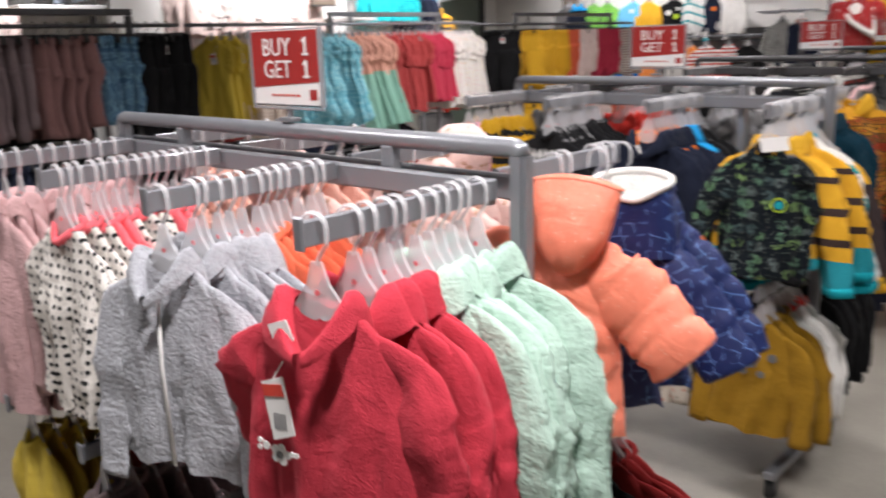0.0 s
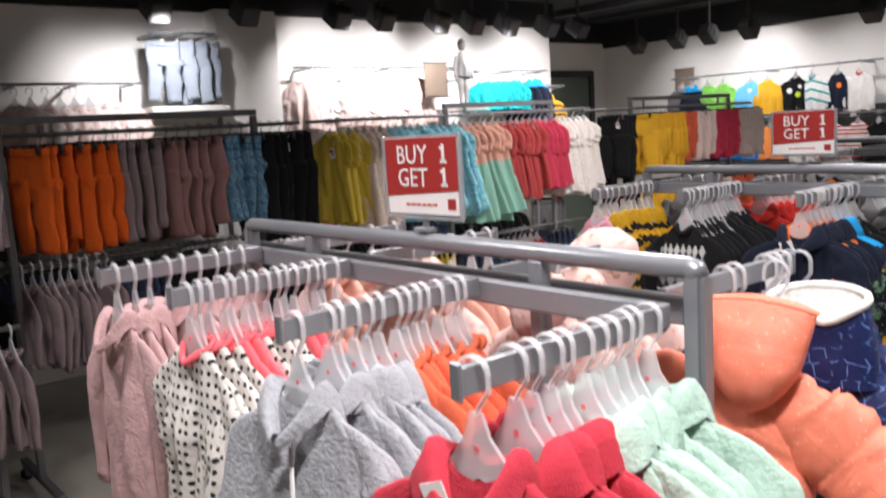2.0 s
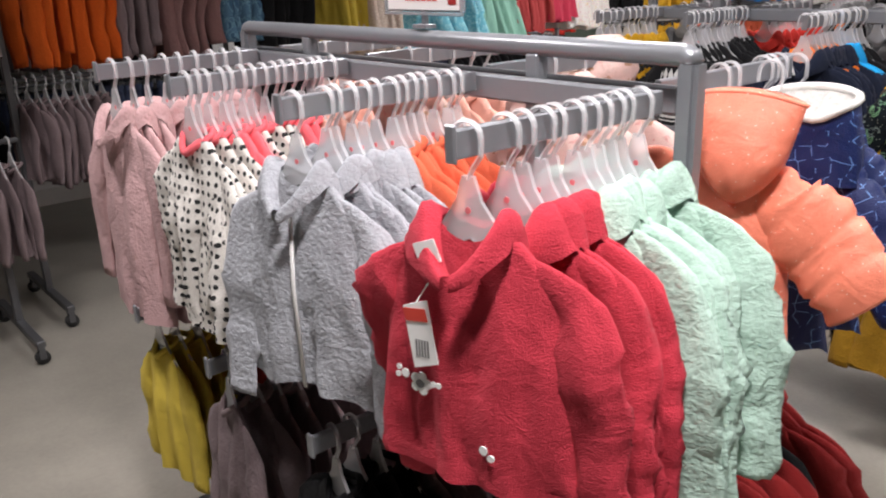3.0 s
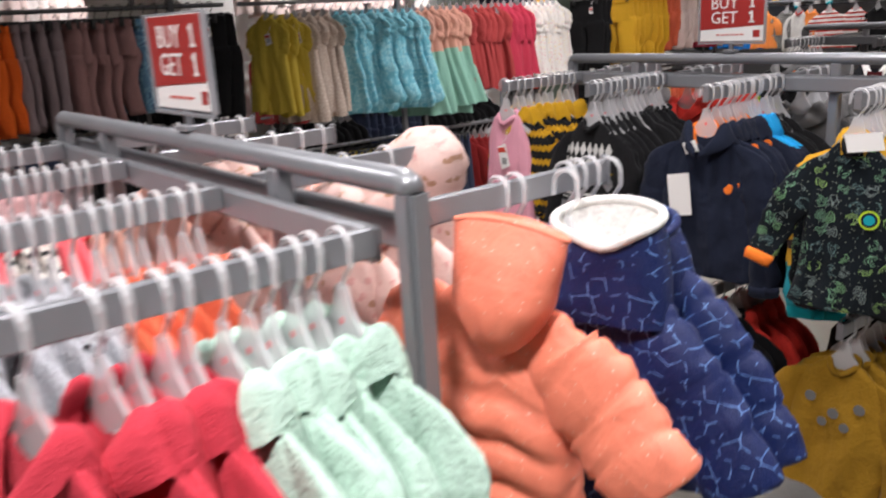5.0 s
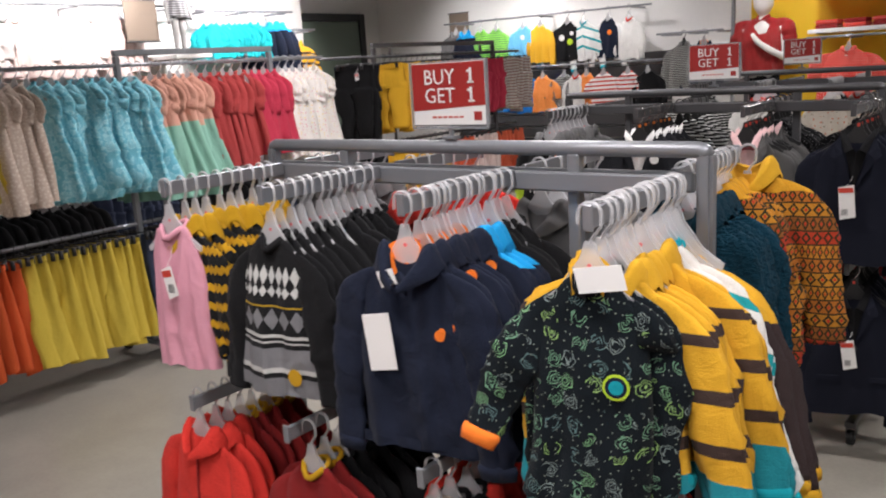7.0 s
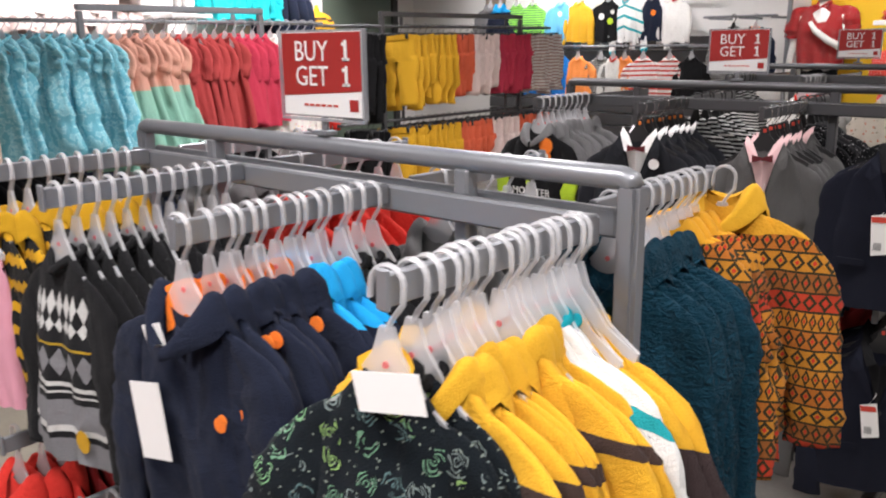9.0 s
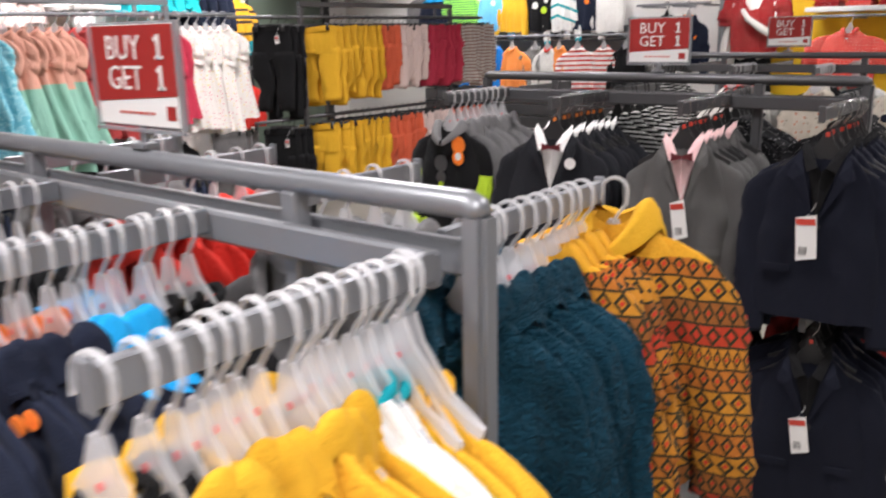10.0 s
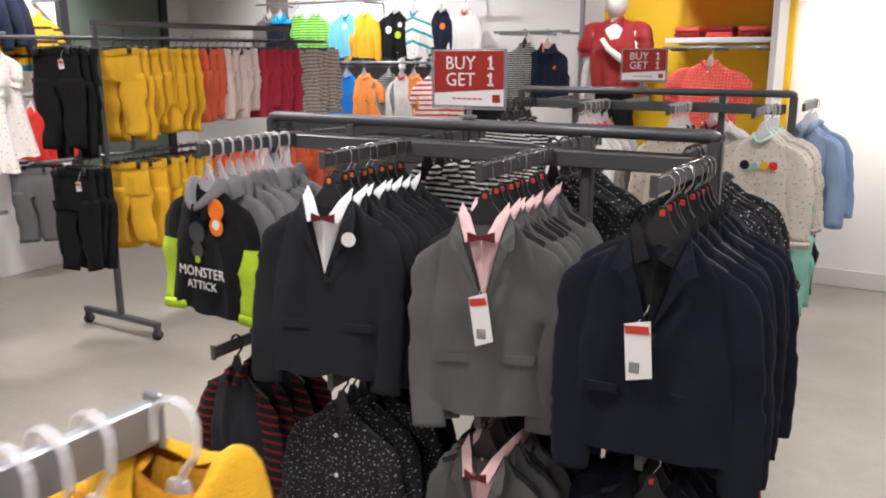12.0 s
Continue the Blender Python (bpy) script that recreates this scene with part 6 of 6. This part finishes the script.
# ---- wall displays ----
def wall_rail(x0, x1, y0, y1, z, label):
    root = tagged(new("wall_rail"), label, "wall rail")
    along_y = abs(y1 - y0) > abs(x1 - x0)
    tube_obj("bar", [(x0, y0, z - 0.01), (x1, y1, z - 0.01)], 0.010, M_STEEL, root, 10)
    for t in (0.08, 0.5, 0.92):
        px, py = x0 + (x1 - x0) * t, y0 + (y1 - y0) * t
        if along_y:
            part("bracket", boxes("bracket", [(-5.397, px, py - 0.008, py + 0.008, z - 0.03, z - 0.012)], 0.002), M_STEEL, root)
        else:
            part("bracket", boxes("bracket", [(px - 0.008, px + 0.008, py, Y1 - 0.003, z - 0.03, z - 0.012)], 0.002), M_STEEL, root)
    return root


wall_rail(-5.15, -5.15, 2.45, 4.35, 2.13, "steel wall rail with pale dresses")
for i in range(7):
    hang(wall_pink if i % 3 == 0 else wall_blush, -5.15, 2.5 + i * 0.045, 2.13, 60, 10, far=True)
for i in range(6):
    hang(wall_blush if i % 2 else wall_pink, -5.15, 2.95 + i * 0.09, 2.13, 80, 10, far=True)
for i in range(4):
    hang(wall_pink, -5.15, 3.55 + i * 0.05, 2.13, 70, 10, far=True)
wall_rail(-5.12, -5.12, 4.35, 5.35, 2.10, "steel wall rail with turquoise tops")
for i in range(9):
    hang(wall_turq, -5.12, 4.45 + i * 0.055, 2.10, 35, 8, far=True)
for i in range(3):
    hang(hoodie_blue, -5.12, 5.02 + i * 0.07, 2.10, 35, 8, far=True)
wall_rail(-5.15, -5.15, 0.35, 1.25, 2.02, "steel wall rail with pale dresses")
for i in range(9):
    hang(wall_blush if i % 2 else wall_pink, -5.15, 0.42 + i * 0.09, 1.98, 70, 12, far=True)
shelf = tagged(new("wall_shelf", boxes("wall_shelf", [(-5.397, -5.02, 1.25, 1.83, 1.80, 1.84)], 0.004)), "white display shelf under denim trousers", "shelf")
shelf.data.materials.append(M_WALL)
wall_rail(-5.1, -5.1, 1.3, 1.8, 2.36, "steel wall rail with denim trousers")
for i in range(4):
    hang(wall_jeans, -5.1, 1.40 + i * 0.10, 2.36, 62, 6, far=True)


def picture_board(x, y, z, w, h, turn):
    root = tagged(new("picture_board"), "square brown board fixed on the display wall", "board")
    root.matrix_basis = pose(x, y, z, 0, 0, turn)
    part("panel", boxes("panel", [(-w / 2, w / 2, -0.012, 0.0, -h / 2, h / 2)], 0.002), M_WOODY, root)
    part("frame", boxes("frame", [(-w / 2 - 0.012, w / 2 + 0.012, -0.016, 0.0, h / 2 + 0.001, h / 2 + 0.013), (-w / 2 - 0.012, w / 2 + 0.012, -0.016, 0.0, -h / 2 - 0.013, -h / 2 - 0.001)], 0.002), M_DARK, root)


picture_board(-5.0, 3.78, 2.0, 0.26, 0.28, 90)
picture_board(-5.2, 7.897, 2.0, 0.26, 0.22, 0)


def mannequin(name, x, y, z, turn, s, mat, arm_bend, label):
    """A plain child mannequin in one mesh: head, neck, torso, legs and arms, one forearm raised."""
    head = tube([(0, 0, 1.16), (0, 0, 1.13), (0, -0.005, 1.08), (0, -0.005, 1.02), (0, 0, 0.97), (0, 0, 0.955)], [0.01, 0.055, 0.078, 0.072, 0.045, 0.02], 14, 0.95)
    trunk = tube([(0, 0, 0.97), (0, 0, 0.92), (0, 0, 0.88), (0, 0, 0.82), (0, 0, 0.68), (0, 0, 0.56), (0, 0, 0.50)], [0.032, 0.035, 0.10, 0.125, 0.105, 0.115, 0.09], 14, 0.62)
    legs = [tube([(s_ * 0.055, 0, 0.54), (s_ * 0.06, 0, 0.3), (s_ * 0.06, 0.01, 0.05), (s_ * 0.06, -0.05, 0.01)], [0.06, 0.045, 0.03, 0.025], 10) for s_ in (-1, 1)]
    arm_l = tube([(-0.13, 0, 0.86), (-0.17, 0.0, 0.72), (-0.19, -0.02, 0.60), (-0.19, -0.05, 0.48), (-0.19, -0.06, 0.42)], [0.035, 0.032, 0.027, 0.022, 0.018], 9)
    arm_r = tube([(0.13, 0, 0.86), (0.18, -0.02, 0.72), (0.17, -0.08, 0.64), (0.08, -0.13, 0.70), (0.0, -0.14, 0.76), (-0.04, -0.14, 0.82)], [0.035, 0.032, 0.028, 0.024, 0.02, 0.014], 9)
    vs, fs = join(head, trunk, *legs, arm_l, arm_r if arm_bend else tube([(0.13, 0, 0.86), (0.17, 0.0, 0.72), (0.19, -0.02, 0.60), (0.19, -0.05, 0.48)], [0.035, 0.032, 0.027, 0.02], 9))
    me = mesh_of(name, [(a * s, b * s, c * s) for a, b, c in vs], fs, True)
    me.materials.append(mat)
    ob = new(name, me)
    ob.matrix_basis = pose(x, y, z, 0, 0, turn)
    return tagged(ob, label, "mannequin")


# red-shirted mannequin before the yellow display
plinth = tagged(new("plinth", boxes("plinth", [(-2.15, -0.55, 7.25, 7.86, 0.002, 0.75)], 0.006)), "white display plinth against the wall", "plinth")
plinth.data.materials.append(M_WALL)
panel = tagged(new("display_board", boxes("display_board", [(-1.98, -0.66, 7.862, 7.897, 0.76, 2.35)], 0.004)), "yellow painted display board on the wall", "display board")
panel.data.materials.append(M_YELLOWP)
mannequin("mannequin", -1.80, 7.62, 0.752, 0, 1.10, M_MANN, True, "white child mannequin standing on the plinth")
shirt_man = T("shirt", "red spotted short-sleeved shirt on a mannequin", "shirt", redpol, len=0.46, w=0.20, hem=0.165, sleeve=0.17, depth=0.115, collar="shirt", hanger=None, top=0.0, r0=0.066, r1=0.060, out=18, slope=0.045, squash=0.85, slack=0.4, near=True)
garment(shirt_man, pose(-1.80, 7.62, 1.785), 0)
shorts_man = P("black trousers on a mannequin", black, len=0.60, w=0.145, hanger=None, top=0.0, thick=0.95, seat=0.088)
garment(shorts_man, pose(-1.80, 7.62, 1.36), 0)
shelf_unit = tagged(new("shelf_unit"), "white shelf unit with lit shelves before the yellow panel", "shelf unit")
part("side_panel", boxes("side_panel", [(-0.74, -0.70, 7.5, 7.86, 0.752, 2.3)], 0.004), M_WALL, shelf_unit)
for sz in (1.62, 1.95):
    part("shelf", boxes("shelf", [(-1.42, -0.742, 7.52, 7.86, sz, sz + 0.035)], 0.004), M_WALL, shelf_unit)
for i in range(6):
    st = tagged(new("folded_shirt", boxes("folded_shirt", [(-1.38 + (i % 3) * 0.21, -1.2 + (i % 3) * 0.21, 7.56, 7.8, 1.657 + 0.035 * (i // 3), 1.69 + 0.035 * (i // 3))], 0.012, 2)), "folded red shirt lying on the white shelf", "folded shirt", "folded shirts on the shelf")
    st.data.materials.append(coralpol if i % 2 else redpol)
red_shirt = T("shirt", "coral red shirt with small white dots on a hanger", "shirt", coralpol, len=0.42, w=0.20, hem=0.21, sleeve=0.16, collar="shirt", hanger="wide", r0=0.075, r1=0.07, out=24, depth=0.05, buttons=M_PAPER)
wall_rail(-1.42, -0.75, 7.5, 7.5, 1.60, "steel rail under the white shelf")
hang(red_shirt, -1.10, 7.5, 1.60, 0, 2, 0)

# tops on the display wall
W_LIST = [(-5.05, tee_greymarl), (-4.92, hoodie_blue), (-4.72, T("jumper", "lime striped jersey top on the display wall", "jumper", limestr, len=0.33, w=0.15, sleeve=0.3, hanger="wide")), (-4.52, T("jumper", "lime and navy striped top on the display wall", "jumper", limestr, len=0.33, w=0.14, sleeve=0.3, hanger="wide")),
          (-4.2, T("jumper", "sky blue jersey top on the display wall", "jumper", sky, len=0.36, w=0.155, sleeve=0.32, hanger="wide", print_bits=[(0.0, 0.10, 0.025, M_PAPER)])), (-3.98, T("jumper", "golden yellow jersey top on the display wall", "jumper", yellow, len=0.36, w=0.15, sleeve=0.3, hanger="wide")),
          (-3.68, T("jumper", "black top with a white and lime print", "jumper", black, len=0.36, w=0.15, sleeve=0.32, hanger="wide", print_bits=[(-0.05, 0.14, 0.03, M_PAPER), (0.04, 0.18, 0.03, lime), (0.06, 0.1, 0.02, M_PAPER)])), (-3.5, tee_teal),
          (-3.24, T("jumper", "navy top with white sleeves", "jumper", navy, len=0.36, w=0.15, sleeve=0.34, sleeve_mat=whitesh, hanger="wide", print_bits=[(0.03, 0.12, 0.025, vivor)])), (-3.02, tee_white)]
wall_rail(-5.2, -2.8, 7.62, 7.62, 2.0, "steel wall rail with boys' tops")
for i, (wx, g) in enumerate(W_LIST):
    hang(g, wx, 7.62, 2.0, 0, 6, far=True)
wall_rail(-5.05, -2.6, 7.45, 7.45, 1.50, "steel wall rail with boys' T-shirts")
tee_or = T("t_shirt", "orange printed T-shirt on the display wall", "t-shirt", F("bright_orange_jersey", (0.90, 0.30, 0.08)), len=0.34, w=0.15, sleeve=0.13, out=30, hanger="wide")
tee_bl = T("t_shirt", "bright blue T-shirt on the display wall", "t-shirt", F("strong_blue_jersey", (0.02, 0.20, 0.62)), len=0.34, w=0.15, sleeve=0.13, out=30, hanger="wide")
tee_bw = T("t_shirt", "black and white striped T-shirt on the display wall", "t-shirt", bwstripe, len=0.34, w=0.15, sleeve=0.13, out=30, hanger="wide")
tee_rs = T("t_shirt", "red and white striped T-shirt on the display wall", "t-shirt", redstr, len=0.34, w=0.15, sleeve=0.13, out=30, hanger="wide")
slat = tagged(new("slatwall_panel"), "dark grey slatted display panel on the wall", "wall panel")
for i in range(12):
    part("slat", boxes("slat", [(-5.25, -2.72, 7.86, 7.897, 0.16 + i * 0.118, 0.16 + i * 0.118 + 0.108)], 0.003), M_DARK, slat)
for wx, g in ((-4.95, tee_black), (-4.8, tee_greymarl), (-4.62, tee_black), (-4.36, tee_bl), (-4.2, tee_bl), (-4.05, tee_bl), (-3.86, tee_or), (-3.62, tee_bw), (-3.5, tee_white), (-3.38, tee_or), (-3.2, tee_rs), (-2.95, tee_rs), (-2.75, tee_black)):
    hang(g, wx, 7.42, 1.50, 0, 6, far=True)
hang(shirt_stripe, -2.43, 7.45, 1.72, 0, 4)
hang(hoodie_navy, -2.24, 7.45, 1.72, 0, 4)
wall_rail(-2.68, -2.08, 7.45, 7.45, 1.72, "steel wall rail with a striped shirt")
pole = tagged(new("display_pole"), "slim steel display pole standing by the wall", "pole")
part("upright", boxes("upright", [(-2.06, -2.03, 7.58, 7.61, 0.012, 2.3)], 0.003), M_STEEL, pole)
part("base_plate", boxes("base_plate", [(-2.13, -1.96, 7.51, 7.68, 0.001, 0.012)], 0.003), M_STEEL, pole)
mannequin("mannequin", -4.95, 4.06, 1.752, 90, 0.52, M_GREYMAN, False, "small grey child mannequin on a wall bracket")
bracket = tagged(new("wall_bracket", boxes("wall_bracket", [(-5.397, -4.8, 3.9, 4.22, 1.72, 1.75)], 0.003)), "white bracket shelf carrying a small mannequin", "shelf")
bracket.data.materials.append(M_WALL)
mini_top = T("jumper", "grey striped top on a small mannequin", "jumper", F("grey_fine_stripes", (0.16, 0.16, 0.17), "stripes", [(0.5, 0.5, 0.5)], 60, 0.4), len=0.21, w=0.075, hem=0.08, sleeve=0.14, depth=0.05, hanger=None, top=0.0, r0=0.03, r1=0.022, out=12)
garment(mini_top, pose(-4.95, 4.06, 2.235, 0, 0, 90), 0)


# darker clothes on low wall rails, added to darken behind the dresses and trousers
wall_rail(-5.2, -5.2, 2.45, 4.9, 1.42, "steel wall rail with dark dresses")
hang_row([(dress_red, 6), (tee_black, 8), (skirt_navy, 8), (tee_maroon, 6), (tee_black, 8)], -5.2, 2.5, 4.85, 1.42, 20, far=True)
wall_rail(-5.2, -5.2, -0.6, 1.7, 1.42, "steel wall rail with dark tops")
hang_row([(tee_black, 10), (tee_mauve, 8), (tee_black, 10)], -5.2, -0.5, 1.65, 1.42, 20, far=True)
wall_rail(-5.15, -5.15, -0.6, 1.75, 0.86, "steel wall rail with dark trousers")
hang_row([(tee_black, 9), (tr_dark, 7), (tee_mauve, 6), (tee_black, 9)], -5.15, -0.5, 1.7, 0.86, 30, far=True)
wall_rail(-5.15, -5.15, 2.45, 4.9, 0.86, "steel wall rail with dark trousers")
hang_row([(tee_black, 10), (tr_dark, 8), (tee_black, 12)], -5.15, 2.5, 4.85, 0.86, 30, far=True)
wall_rail(-5.12, -5.12, 5.1, 5.6, 1.95, "short steel wall rail with yellow tops")
for i in range(3):
    hang(hoodie_yb, -5.12, 5.22 + i * 0.07, 1.95, 55, 8, far=True)
wall_rail(-5.12, -5.12, 5.05, 5.6, 1.30, "short steel wall rail with red tops")
for i in range(3):
    hang(fleece_red, -5.12, 5.22 + i * 0.07, 1.30, 55, 8, far=True)
wall_rail(-5.12, -5.12, 5.05, 5.6, 0.86, "short steel wall rail with grey trousers")
tr_marl = P("grey marl jogging trousers by the wall", greymar, len=0.5, w=0.14)
for i in range(3):
    hang(tr_marl, -5.12, 5.22 + i * 0.07, 0.86, 55, 8, far=True)
far_hangers()
